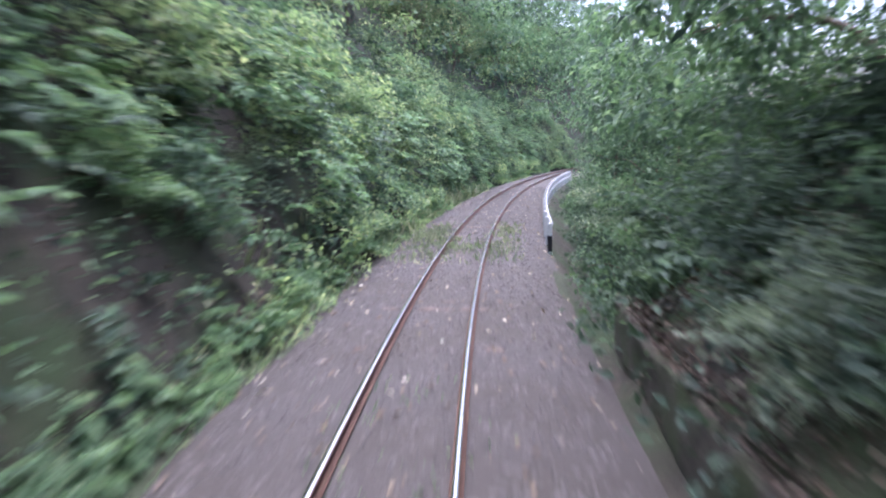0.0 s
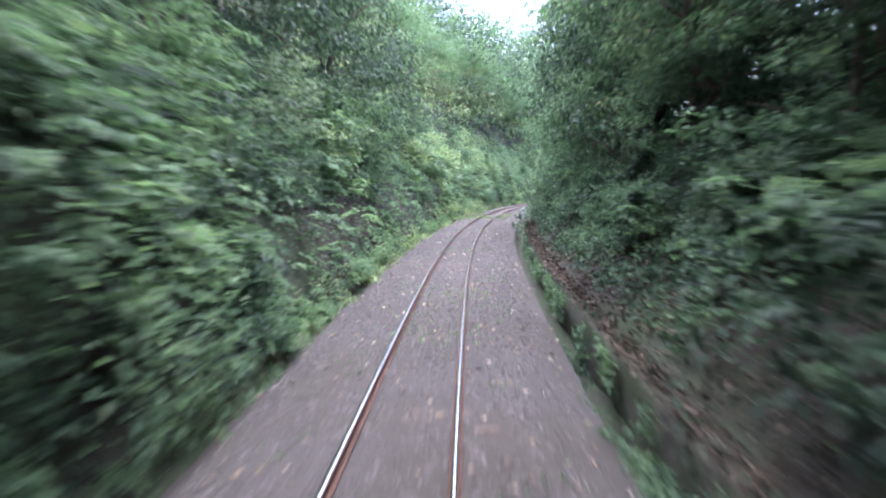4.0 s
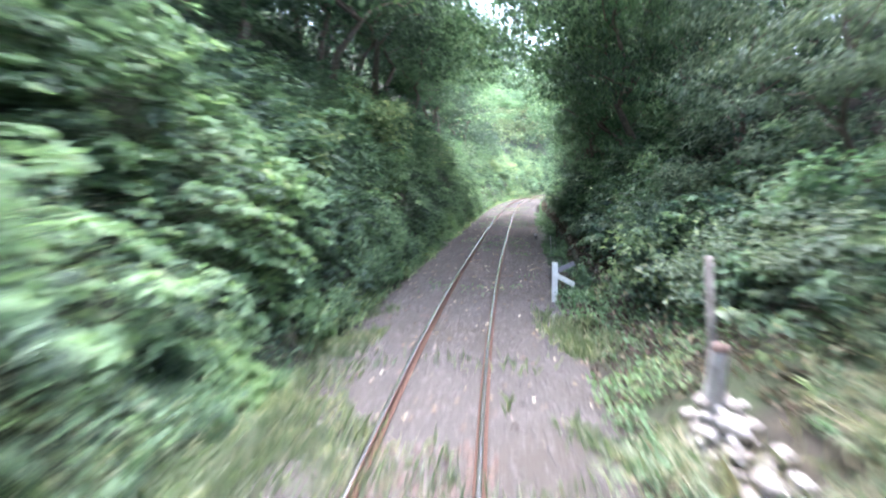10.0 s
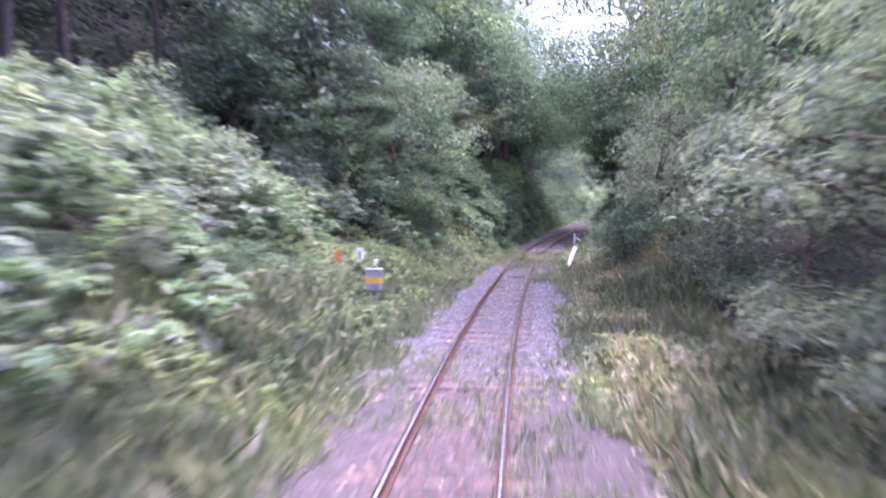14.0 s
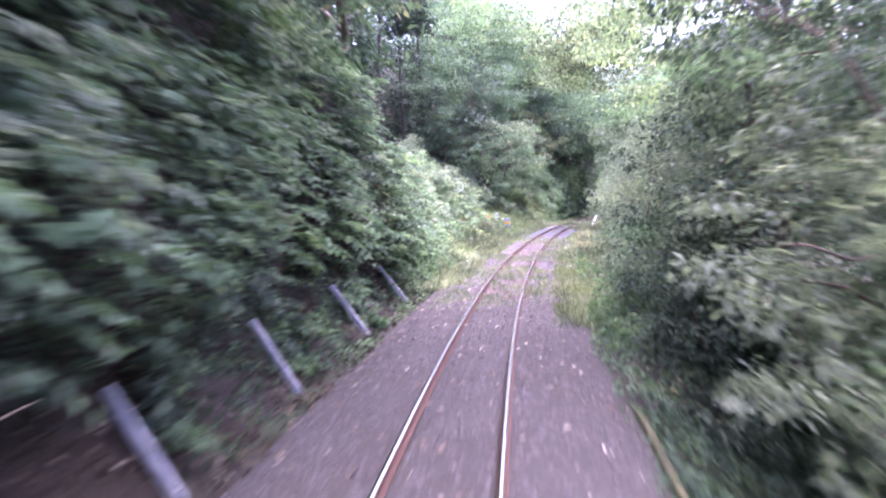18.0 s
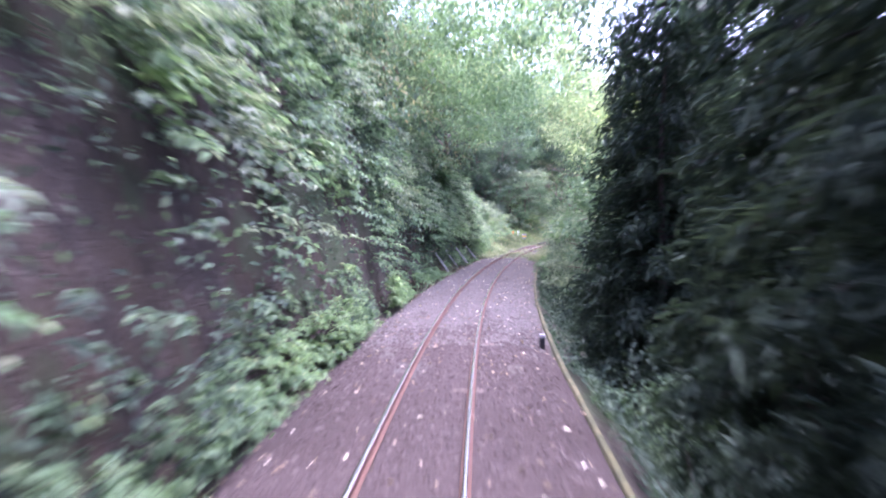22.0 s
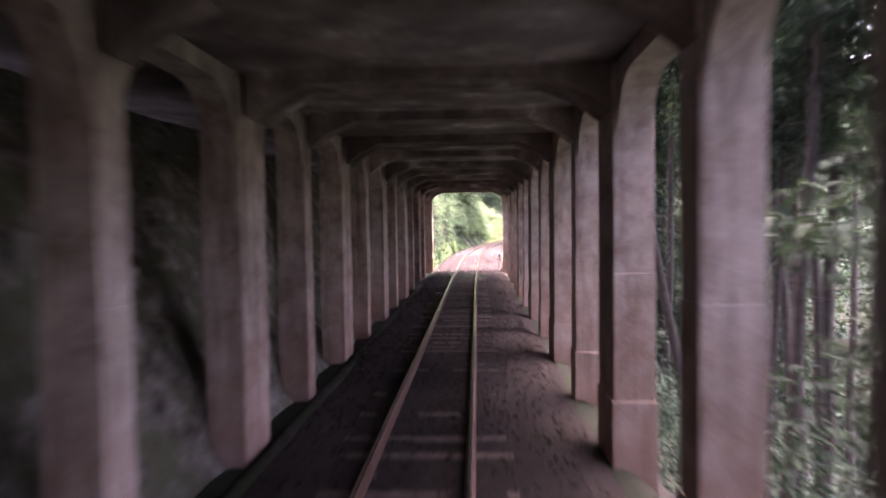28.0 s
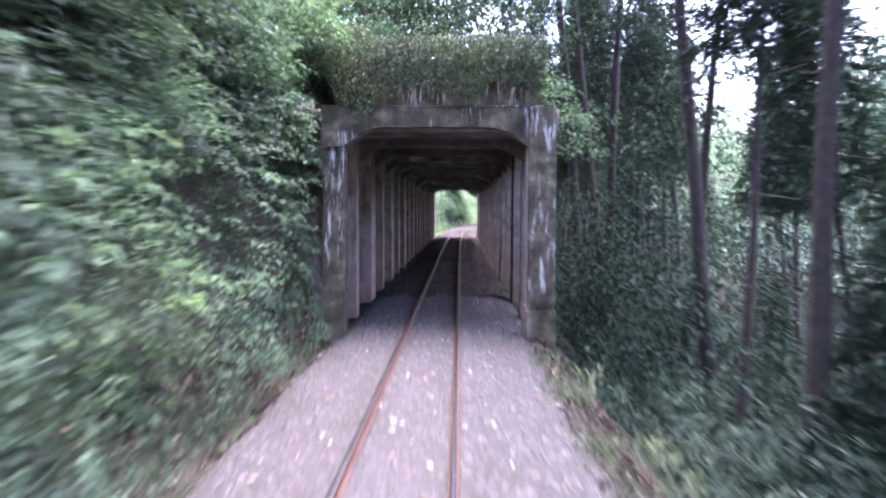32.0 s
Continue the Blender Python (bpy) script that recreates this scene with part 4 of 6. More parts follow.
# bushy trees that stand close to the line
for v, off, k, sc in ((163.5, -7.0, T_E, 1.0), (167, -6.0, T_E, 0.95), (170.5, -5.6, T_F, 1.05), (174, -5.6, T_E, 0.9), (166, -9, T_F, 1.1), (161, -10.5, T_E, 0.9), (160, -13.5, C_C, 0.9), (156, -14.5, C_C, 0.85), (152.5, -13.8, C_C, 0.9), (149, -15, C_C, 0.9), (163, -12.5, C_C, 0.85), (145, -14.2, C_C, 0.9), (141, -14.6, C_C, 0.85),
                      (163, 6.4, W_A, 0.85), (167, 6.8, W_A, 0.9), (171, 6.6, T_F, 0.8), (176.5, 7.0, T_F, 0.8), (182, 7.2, T_F, 0.8), (187, 6.6, T_F, 0.75), (193, 6.6, T_E, 0.7),
                      (101, 4.9, T_E, 0.85), (106, 4.8, T_E, 0.9), (111, 4.8, T_F, 0.9), (116, 4.7, W_A, 0.95), (268, 5.0, T_E, 0.85), (273, 5.2, T_E, 0.9), (278, 5.2, T_F, 0.8), (284, 5.2, T_E, 0.9), (290, 5.2, T_E, 0.9), (296, 5.2, T_B, 0.7), (303, 5.2, T_E, 0.9),
                      (238, 6.0, T_E, 0.8), (245, 5.8, T_E, 0.8), (252, 5.6, T_E, 0.85), (259, 5.4, T_E, 0.85), (230, 6.3, T_E, 0.75), (221, 6.3, T_E, 0.75), (212, 6.4, T_E, 0.75), (203, 6.4, T_E, 0.75)):
    plant(k, v, off, sc, 0.3)
for v, off, k, sc in ((181, 4.6, B_PALE, 0.9), (183.0, 4.4, Y_BUSH, 1.2), (186.5, 5.2, B_PALE, 1.0), (190, 5.4, B_BRIGHT, 1.1), (194.5, 5.4, B_MID, 1.2), (153.9, 3.35, B_MID, 0.45), (157.2, 4.3, B_BRIGHT, 0.5), (160.3, 3.3, B_MIXED, 0.5), (179.5, 5.6, B_BRIGHT, 1.3), (182.0, 5.4, Y_BUSH, 0.7), (198.5, 5.4, B_PALE, 1.0), (131, -5.2, Y_BUSH, 0.8), (135, 4.4, Y_BUSH, 0.8), (172, -4.4, Y_BUSH, 0.7), (276, -4.5, Y_BUSH, 1.1), (281, -4.8, Y_BUSH, 1.2), (287, -4.6, Y_BUSH, 1.1), (293, -4.6, Y_BUSH, 1.2), (300, -4.6, Y_BUSH, 1.2), (269, -4.4, Y_BUSH, 0.9), (124, 4.4, B_MID, 1.3), (119, 4.3, B_DARK, 1.3), (121.5, 4.6, B_DARK, 1.4), (116.5, 4.2, B_DARK, 1.3), (126.5, 4.7, B_MID, 1.3), (113.5, 4.2, B_DARK, 1.2), (129, 4.6, B_PALE, 1.3)):
    plant(k, v, off, sc, 0.2)
for v in np.arange(2.0, 14.5, 1.5):
    plant(pick([B_MID, B_DARK, B_BRIGHT], [3, 2, 1]), v, -3.6 - 0.8 * rng.random(), 1.0, 0.2)
    plant(pick([B_MID, B_DARK], [2, 2]), v + 0.7, -4.6 - 0.8 * rng.random(), 1.3, 0.2)
for v in np.arange(69, 99, 1.9):
    plant(pick([B_BRIGHT, B_MID, Y_BUSH, B_DARK], [3, 3, 1, 1]), v, -3.9 - 1.2 * rng.random(), 0.75, 0.2)
    if rng.random() < 0.6:
        plant(pick([B_BRIGHT, B_MID], [2, 1]), v + 0.8, -5.0 - 0.8 * rng.random(), 1.0, 0.2)
for v in np.arange(136, 153, 1.7):
    plant(pick([B_PALE, B_MID, B_MIXED, Y_BUSH], [3, 2, 1, 1]), v, -5.8 - 1.0 * rng.random(), 0.6, 0.2)
for v, off, k, sc in ((17.6, -4.4, T_E, 0.8), (18.5, -1.6, T_E, 0.6), (20.5, -3.4, T_A, 0.8), (23.5, -0.8, T_E, 0.8), (27, -3.5, T_B, 0.8), (33, -2.5, T_A, 0.8), (45, -3, T_E, 0.9), (58, -3, T_E, 0.9), (64, -3.6, T_E, 0.8)):
    plant(k, v, off, sc, 0.3, None, float(np.interp(off, [-5.5, -2.5, 0], [7.7, 6.1, 5.7])))

for v, off, z in ((15.0, -3.3, 2.6), (15.1, -3.2, 3.9), (14.9, -3.6, 5.0), (15.4, -3.0, 5.3), (14.6, -3.4, 1.6), (15.2, -2.6, 5.9)):
    plant(pick([B_MID, B_DARK], [2, 1]), v, off, 0.75, 0.0, None, z)


def woods(name, label, material, v0, v1, a0, a1, side, low, high, clumps, per, size, leaf, ratio=0.5):
    """The mass of the woods behind: leaves on the shells of many crowns, from low to high above the ground."""
    v, off = v0 + (v1 - v0) * rng.random(clumps), side * (a0 + (a1 - a0) * rng.random(clumps))
    z = land(v, off) + low + (high - low) * rng.random(clumps)
    rad = size * (0.6 + 0.8 * rng.random(clumps))
    ok = (np.abs(off) - rad > 2.5) | (z - rad * 0.85 > 5.0)
    c = at(v, off, z)[ok]
    verts, faces = clump_leaves(c, rad[ok], len(c) * per, leaf, ratio, 0.6)
    if abs(a0) > 6.5:
        faces = np.stack([faces[::2, 0], faces[::2, 1], faces[1::2, 2]], 1)
        verts = verts.reshape(-1, 4, 3)
        verts[:, 1] += (verts[:, 2] - verts[:, 0]) * 0.45
        verts[:, 3] += (verts[:, 2] - verts[:, 0]) * 0.35
        verts = verts.reshape(-1, 3)
    ob = part(name, (verts, faces), material)
    return tagged(ob, label, "woods", kind="stuff")


woods("woods", "dense dark woods on the hill", M_DARK, -20, 128, 8, 22, -1, 0.5, 9, 420, 60, 1.7, 0.42)
woods("woods", "dense mid-green woods on the hill", M_LEAF, -20, 128, 8, 20, -1, 1, 10, 300, 60, 1.7, 0.4)
woods("woods", "dark cedar woods behind the open bank", M_DARK, 122, 166, 15, 30, -1, 0.5, 12, 300, 60, 1.8, 0.42)
woods("woods", "dense dark woods above the cut", M_DARK, 160, 256, 7, 22, -1, 0.5, 10, 400, 60, 1.7, 0.42)
woods("woods", "light green woods above the cut", M_SUNNY, 252, 350, 7, 22, -1, 0.5, 6, 330, 60, 1.6, 0.38)
woods("woods", "dark woods below the line", M_DARK, 66, 125, 8, 24, 1, 0.5, 15, 420, 60, 1.8, 0.42)
woods("woods", "mid-green woods beside the line", M_LEAF, 66, 170, 8.5, 24, 1, 0.5, 13, 420, 60, 1.8, 0.4)
woods("woods", "yellow-green woods beside the line", M_MIXED, 90, 175, 9, 24, 1, 4, 14, 220, 60, 1.7, 0.38)
woods("woods", "dense dark woods on the bank", M_DARK, 165, 258, 7.5, 24, 1, 0.5, 10, 400, 60, 1.7, 0.42)
woods("woods", "mid-green woods on the bank", M_LEAF, 165, 350, 8, 24, 1, 0.5, 7, 340, 60, 1.7, 0.4)
woods("woods", "high wooded hillside", M_LEAF, 40, 420, 20, 46, -1, 1, 15, 700, 55, 2.8, 0.7)
woods("woods", "high wooded hillside with yellow-green crowns", M_BRIGHT, 100, 420, 22, 48, -1, 4, 17, 420, 55, 2.6, 0.65)
woods("woods", "dark high wooded hillside", M_DARK, -30, 420, 18, 44, -1, 1, 14, 700, 55, 2.8, 0.7)
woods("woods", "woods at the far bend", M_DARK, 330, 430, 4, 26, 1, 0.5, 14, 420, 55, 2.2, 0.55)
woods("woods", "woods at the far bend", M_LEAF, 320, 430, 4, 24, -1, 0.5, 10, 420, 55, 1.9, 0.5)
woods("woods", "woods down the slope inside the bend", M_LEAF, 100, 330, 22, 48, 1, 1, 17, 500, 55, 2.8, 0.7)
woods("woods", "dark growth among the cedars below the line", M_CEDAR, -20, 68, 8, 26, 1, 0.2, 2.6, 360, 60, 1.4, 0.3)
woods("woods", "high crowns on the hill above the cut", M_LEAF, 176, 240, 7, 22, -1, 8, 17, 240, 60, 2.2, 0.5)
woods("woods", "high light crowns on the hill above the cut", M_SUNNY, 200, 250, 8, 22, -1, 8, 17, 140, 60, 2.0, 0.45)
woods("woods", "high crowns on the bank", M_DARK, 176, 246, 8, 22, 1, 8, 16, 230, 60, 2.2, 0.5)
woods("woods", "yellow-green crowns on the hill behind the open bank", M_BRIGHT, 178, 230, 8, 24, -1, 9, 19, 300, 60, 2.4, 0.5)
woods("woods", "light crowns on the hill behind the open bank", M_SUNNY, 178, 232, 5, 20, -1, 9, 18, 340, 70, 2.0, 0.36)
woods("woods", "dark cedar woods at the back of the open bank", M_CEDAR, 126, 172, 15, 26, -1, 1, 15, 420, 90, 1.9, 0.36, 0.35)
woods("woods", "crowns meeting over the cut", M_DARK, 180, 212, 2.6, 7, -1, 7.2, 10.5, 50, 90, 1.5, 0.26)
woods("woods", "crowns meeting over the cut", M_LEAF, 192, 214, 2.4, 7, 1, 7.4, 10.5, 50, 90, 1.5, 0.26)
woods("woods", "crowns leaning over the line", M_LEAF, 226, 262, 3.6, 8, 1, 7, 12, 70, 90, 1.6, 0.26)
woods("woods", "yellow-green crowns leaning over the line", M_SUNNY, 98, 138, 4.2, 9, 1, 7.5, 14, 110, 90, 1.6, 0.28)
woods("woods", "crowns over the bluff", M_LEAF, 70, 122, 3.2, 9, -1, 3.5, 8, 110, 90, 1.5, 0.26)
woods("woods", "crowns over the bluff and the line", M_MIXED, 92, 124, 3.0, 8, -1, 4.5, 9, 60, 90, 1.5, 0.26)
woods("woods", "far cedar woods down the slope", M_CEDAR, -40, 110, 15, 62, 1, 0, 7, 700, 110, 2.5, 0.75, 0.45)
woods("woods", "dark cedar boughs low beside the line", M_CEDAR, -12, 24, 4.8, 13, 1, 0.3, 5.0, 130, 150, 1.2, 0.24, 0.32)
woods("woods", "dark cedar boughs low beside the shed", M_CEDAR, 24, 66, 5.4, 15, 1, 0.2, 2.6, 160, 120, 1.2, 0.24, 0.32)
# Leaves in the dark cedar colour, in place of the shade under the trees.
woods("woods", "leaves low among the cedars coloured for their shade", M_CEDAR, -12, 30, 4.2, 8, 1, 0.2, 3.2, 90, 110, 0.9, 0.15, 0.5)
woods("woods", "tall crowns closing over the cut", M_LEAF, 184, 240, 2.6, 10, 1, 8.5, 14, 200, 90, 1.8, 0.3)
woods("woods", "tall crowns closing over the cut", M_LEAF, 184, 240, 2.6, 9, -1, 8.0, 13, 150, 90, 1.8, 0.3)
woods("woods", "boughs meeting high above the line", M_LEAF, 184, 226, -8, 3.5, 1, 11.5, 19, 400, 90, 1.7, 0.3)
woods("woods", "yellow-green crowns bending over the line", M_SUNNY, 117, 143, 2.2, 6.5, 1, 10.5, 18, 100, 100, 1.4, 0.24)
woods("woods", "boughs reaching over the line from the bluff", M_BRIGHT, 106, 120, -0.5, 5, -1, 8.2, 13, 50, 100, 1.3, 0.24)
woods("woods", "tall woods on the hill past the bend", M_LEAF, 300, 425, 8, 34, -1, 3, 15, 420, 60, 2.6, 0.6)
woods("woods", "tall dark woods on the hill past the bend", M_DARK, 300, 425, 7, 30, -1, 1, 14, 300, 60, 2.6, 0.6)
woods("woods", "dark boughs leaning over the line", M_LEAF, 254, 270, 3.4, 8, 1, 7.5, 12, 40, 90, 1.4, 0.24)
woods("woods", "dark crowns over the bank before the portal", M_DARK, -6, 13, 2.8, 7, -1, 5, 9.5, 140, 90, 1.5, 0.24)
woods("woods", "dark boughs beside the portal", M_CEDAR, 14.5, 36, 4.3, 10, 1, 0.3, 6.0, 300, 110, 1.0, 0.22, 0.34)
woods("woods", "dark crowns over the portal", M_DARK, 18, 32, -3, 4, 1, 9.5, 13.5, 80, 90, 1.5, 0.24)
woods("woods", "crowns of the trees above the shed roof", M_DARK, 18, 44, -2.6, 6, -1, 7.5, 14, 130, 90, 1.5, 0.24)
woods("woods", "boughs closing over the cut", M_LEAF, 199, 215, -4, 3, 1, 9.2, 13, 70, 100, 1.3, 0.24)
woods("woods", "tall crowns above the bluff", M_BRIGHT, 96, 118, -3.5, 5, -1, 10.5, 16, 110, 100, 1.5, 0.26)
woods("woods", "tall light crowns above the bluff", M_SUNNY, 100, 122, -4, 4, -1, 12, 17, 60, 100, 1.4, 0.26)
woods("woods", "dark undergrowth down among the cedars", M_CEDAR, -10, 68, 8, 46, 1, 0, 3.2, 900, 60, 1.7, 0.42, 0.4)
# Crown clumps added mostly out of view, to darken the slope beneath.
woods("woods", "cedar crowns added to shade the slope", M_CEDAR, -16, 25, 4.2, 11, 1, 15, 22, 340, 110, 1.5, 0.28, 0.34)
woods("woods", "far wooded side of the valley", M_DARK, -75, 240, 58, 188, 1, 0, 13, 900, 90, 6.5, 1.9, 0.5)
woods("woods", "dark crowns closing over the bank", M_DARK, 204, 264, 5.5, 16, 1, 4.5, 12, 300, 90, 2.0, 0.32)
woods("woods", "dark crowns leaning over the bend", M_DARK, 250, 300, 5.0, 14, 1, 5.5, 13, 200, 90, 1.8, 0.3)
woods("woods", "mid-green crowns leaning over the bend", M_LEAF, 262, 304, 4.0, 10, 1, 6.0, 11, 120, 90, 1.6, 0.28)
woods("woods", "dark undergrowth down the slope past the shed", M_CEDAR, 60, 130, 12, 56, 1, 0, 4, 800, 60, 2.3, 0.55, 0.45)
woods("woods", "dark crowns over the kerb", M_DARK, 78, 104, 3.6, 9, 1, 9.5, 15, 60, 90, 1.6, 0.28)
woods("woods", "dark crowns above the ditch", M_DARK, 240, 264, 4.2, 12, 1, 3.5, 9, 150, 90, 1.6, 0.28)
woods("woods", "low dark growth under the trees on the bank", M_DARK, 205, 264, 7, 22, 1, 0.2, 4.5, 420, 80, 1.6, 0.34)
woods("woods", "yellowing crowns arching over the open stretch", M_MIXED, 152, 172, -1.5, 6, 1, 13, 18, 150, 100, 1.6, 0.26)
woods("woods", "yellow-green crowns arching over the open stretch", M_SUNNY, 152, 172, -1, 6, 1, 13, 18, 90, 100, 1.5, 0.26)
woods("woods", "dark crowns over the bank in the bend", M_DARK, 240, 268, 2.7, 7.5, -1, 3.2, 7.5, 80, 100, 1.4, 0.24)
woods("woods", "crowns over the mouth of the cut", M_DARK, 186, 208, 0.5, 9, 1, 11, 17, 80, 90, 1.8, 0.3)
woods("woods", "light crowns over the mouth of the cut", M_MIXED, 174, 190, 4.5, 9, 1, 10, 15, 40, 90, 1.6, 0.28)
# Added above the sight line from the shed, to keep sky light off the ballast.
woods("woods", "cedar crowns added high beside the shed to shade it", M_CEDAR, 14, 68, 4.4, 9.5, 1, 20, 25, 120, 120, 1.6, 0.3, 0.36)
# Boughs added overhead, mostly out of view, to shade the foot of the bank.
woods("woods", "dark boughs added over the track to shade the bank", M_DARK, 78, 86, 1.5, 6, -1, 8.5, 12, 26, 90, 1.6, 0.26)
woods("woods", "thin ragged cedar crowns beside the portal", M_CEDAR, 17, 36, 5.2, 12, 1, 8, 18, 120, 75, 1.3, 0.24, 0.4)
woods("creepers", "leafy creepers heaped over the top of the portal", M_LEAF, 16.6, 20, -3.8, 3.8, 1, 5.7, 7.0, 70, 80, 0.6, 0.14)
woods("woods", "tall crowns beside the line", M_LEAF, 186, 198, 6, 14, 1, 8, 15, 60, 80, 1.9, 0.34)

# shrubs low on the banks
for v in np.arange(-10, 320, 2.3):
    for s in (-1, 1):
        w = v + rng.normal() * 0.5
        if in_shed(w, 1.0):
            if s > 0 and rng.random() < 0.6:
                plant(pick([B_DARK, B_MID], [2, 1]), w, 4.2 + 3 * rng.random(), 0.9)
            continue
        if s < 0:
            if 130 < w < 163:
                k = pick([Y_BUSH, B_BRIGHT, B_PALE, B_MIXED], [3, 2, 3, 1])
                plant(k, w, (-7.2 if 141 < w < 163 else -5.0) - 3 * rng.random(), 1.0)
                plant(pick([B_PALE, Y_BUSH, B_MIXED], [4, 3, 1]), w + 0.7, -8.0 - 3.5 * rng.random(), 1.3)
                plant(pick([B_PALE, B_BRIGHT], [2, 1]), w + 1.2, -10.5 - 3 * rng.random(), 1.4)
            else:
                k = pick([B_MID, B_BRIGHT, B_DARK, B_PALE], [3, 2, 2, 1] if w > 60 else [1, 0, 4, 0])
                plant(k, w, -3.7 - 2.2 * rng.random(), 0.8)
                if w > 160 and rng.random() < 0.75:
                    plant(pick([B_MID, B_BRIGHT, B_PALE, Y_BUSH], [3, 3, 1, 1 if w < 255 else 4]), w + 1.1, -4.3 - 1.6 * rng.random(), 1.25)
        else:
            if 138 < w < 158:
                continue
            if 116 < w < 160:
                plant(pick([B_PALE, B_MIXED, B_MID], [2, 2, 2]), w, 3.9 + 1.2 * rng.random(), 0.8)
            elif 66 < w < 116 or w > 259 or w < 16:
                plant(pick([B_DARK, B_MID, B_PALE], [3, 2, 1]), w, 3.6 + 1.5 * rng.random(), 0.95, 0.3)
            else:
                plant(pick([B_MID, B_DARK, B_BRIGHT, B_PALE], [2, 2, 1, 1]), w, (4.5 if w > 186 else 4.0) + 1.6 * rng.random(), 0.85)
for k in KINDS:
    for o in (*k.children_recursive, k):
        bpy.data.objects.remove(o)


# ---------------------------------------------------------------- rock bluff, earth on the shed roof
def bluff_height(V, O):
    p = np.stack([V * 0.9, O * 0.9, land(V, O) * 0.9], -1)
    return land(V, O) + 0.02 + (fbm(p, 4) - 0.5) * 0.5


bluff = part("rock_bluff", sheet(np.arange(SHED1 + 0.3, 127, 0.3), -np.arange(2.5, 6.2, 0.12), bluff_height), M_ROCK)
tagged(bluff, "dark weathered rock face under hanging vines", "rock face", kind="structure")
def shed_rock(V, O):
    """Blocky rock: ledges and cracks on the slope behind the columns."""
    p = np.stack([V * 1.1, O * 1.3, 0 * V], -1)
    ridge = np.abs(fbm(p + 7.0, 4) - 0.5) * 2
    z = land(V, O) + 0.5 + (fbm(p * 0.8, 4) - 0.5) * 1.0 - 0.5 * np.clip(0.25 - ridge, 0, 1)
    z = land(V, O) - 0.1 + (z - land(V, O) + 0.1) * np.clip((np.abs(O) - 2.45) / 0.4, 0, 1)
    step = 0.55
    return z * 0.45 + 0.55 * step * (np.floor(z / step) + np.clip((z / step) % 1 * 2.2, 0, 1)) - 0.1


cutrock = part("rock_face", sheet(np.arange(SHED0 + 0.3, SHED1 - 0.3, 0.17), -np.arange(2.42, 5.6, 0.11), shed_rock), M_MOSSROCK)
tagged(cutrock, "mossy rock slope behind the shed columns", "rock face", kind="structure")


def roof_earth(V, O):
    return 5.1 + np.interp(O, [-9, -5.5, -2.5, 0, 2.2, 2.75], [4.6, 2.7, 1.1, 0.65, 0.3, -0.24]) + (fbm(np.stack([V * 0.5, O * 0.5, 0 * V], -1)) - 0.5) * 0.4 * (O < 2.3)


roof_ground = part("roof_earth", sheet(np.arange(SHED0 + 0.55, SHED1 - 0.3, 0.6), np.arange(-9, 2.8, 0.5), roof_earth), M_SOIL)
tagged(roof_ground, "earth heaped on the shed roof", "earth", kind="structure")


def roof_leaves(name, label, material, n, ln):
    v, off = SHED0 + 0.2 + (SHED1 - SHED0 - 0.4) * rng.random(n) ** 1.3, -8 + 10.6 * rng.random(n)
    front = v < SHED0 + 0.7
    z = roof_earth(v, off) + 0.05 + 0.5 * rng.random(n) * fbm(np.stack([v, off, 0 * v], -1)) + 0.4 * front
    way = unit(rng.normal(size=(n, 3)) * 0.7 + np.array([0, -0.5, 0.1]))
    up = unit(rng.normal(size=(n, 3)) * 0.5 + np.array([0, -0.4, 0.9]))
    ls = ln * (0.6 + 0.8 * rng.random(n))
    return tagged(part(name, leaf_geo(at(v, off, z), way, up, ls, ls * 0.55), material), label, "undergrowth", kind="stuff")


roof_leaves("undergrowth", "dark leaves growing on the shed roof", M_DARK, 12000, 0.17)
roof_leaves("undergrowth", "mid-green leaves growing on the shed roof", M_LEAF, 9000, 0.16)
# growth that spills over the portal parapets
for v0, way0, label in ((SHED0 + 0.05, -1, "leaves hanging over the shed portal"), (SHED1 - 0.1, 1, "leaves hanging over the far portal")):
    n = 11000
    off = -3.4 + 5.9 * rng.random(n)
    hang = rng.random(n) ** 1.1 * (0.5 + 1.5 * fbm(np.stack([off * 1.1, off * 0 + v0, off * 0], -1)))
    z = 6.45 - hang * np.where(off < 0.3, 1.25, 1.0) + 0.25 * (off < -1.5)
    base = at(v0 + way0 * (0.05 + 0.3 * rng.random(n)), off, z)
    ls = 0.085 * (0.6 + 0.8 * rng.random(n))
    way = unit(rng.normal(size=(n, 3)) * 0.5 + np.array([0, way0 * 0.4, -0.9]))
    tagged(part("vines", leaf_geo(base, way, unit(rng.normal(size=(n, 3)) * 0.4 + np.array([0, way0 * 0.8, 0.6])), ls, ls * 0.45), M_MIXED), label, "undergrowth", kind="stuff")


# ---------------------------------------------------------------- leafy cover on the slopes
STAKES = np.array([107.8, 111.5, 115.9, 120.4])


def shown(v, off, z, h):
    """Where the growth is thick: it leaves the signs in the grass free and opens into bare earth under the trees of the bend and bare rock on the bluff."""
    signs = (v > 149.5) & (v < 163) & (off < -2.4) & (off > -6.6) & (h > 0.3)
    earth = (v > 232) & (v < 268) & (z < np.where(v > 246, 3.0, 2.2)) & (z > 0.15)
    rock = ((v > 91) & (v < 105) & (z < 2.3) & (z > 0.15)) | ((v > 73) & (v < 90) & (z > 1.2) & (z < 3.5))
    heap = (v > 173.8) & (v < 177.6) & (off > 2.5) & (off < 3.7)
    return ~(signs | heap | ((earth | rock) & (off < 0) & (rng.random(len(v)) < np.where(v < 91, 0.72, 0.82))))


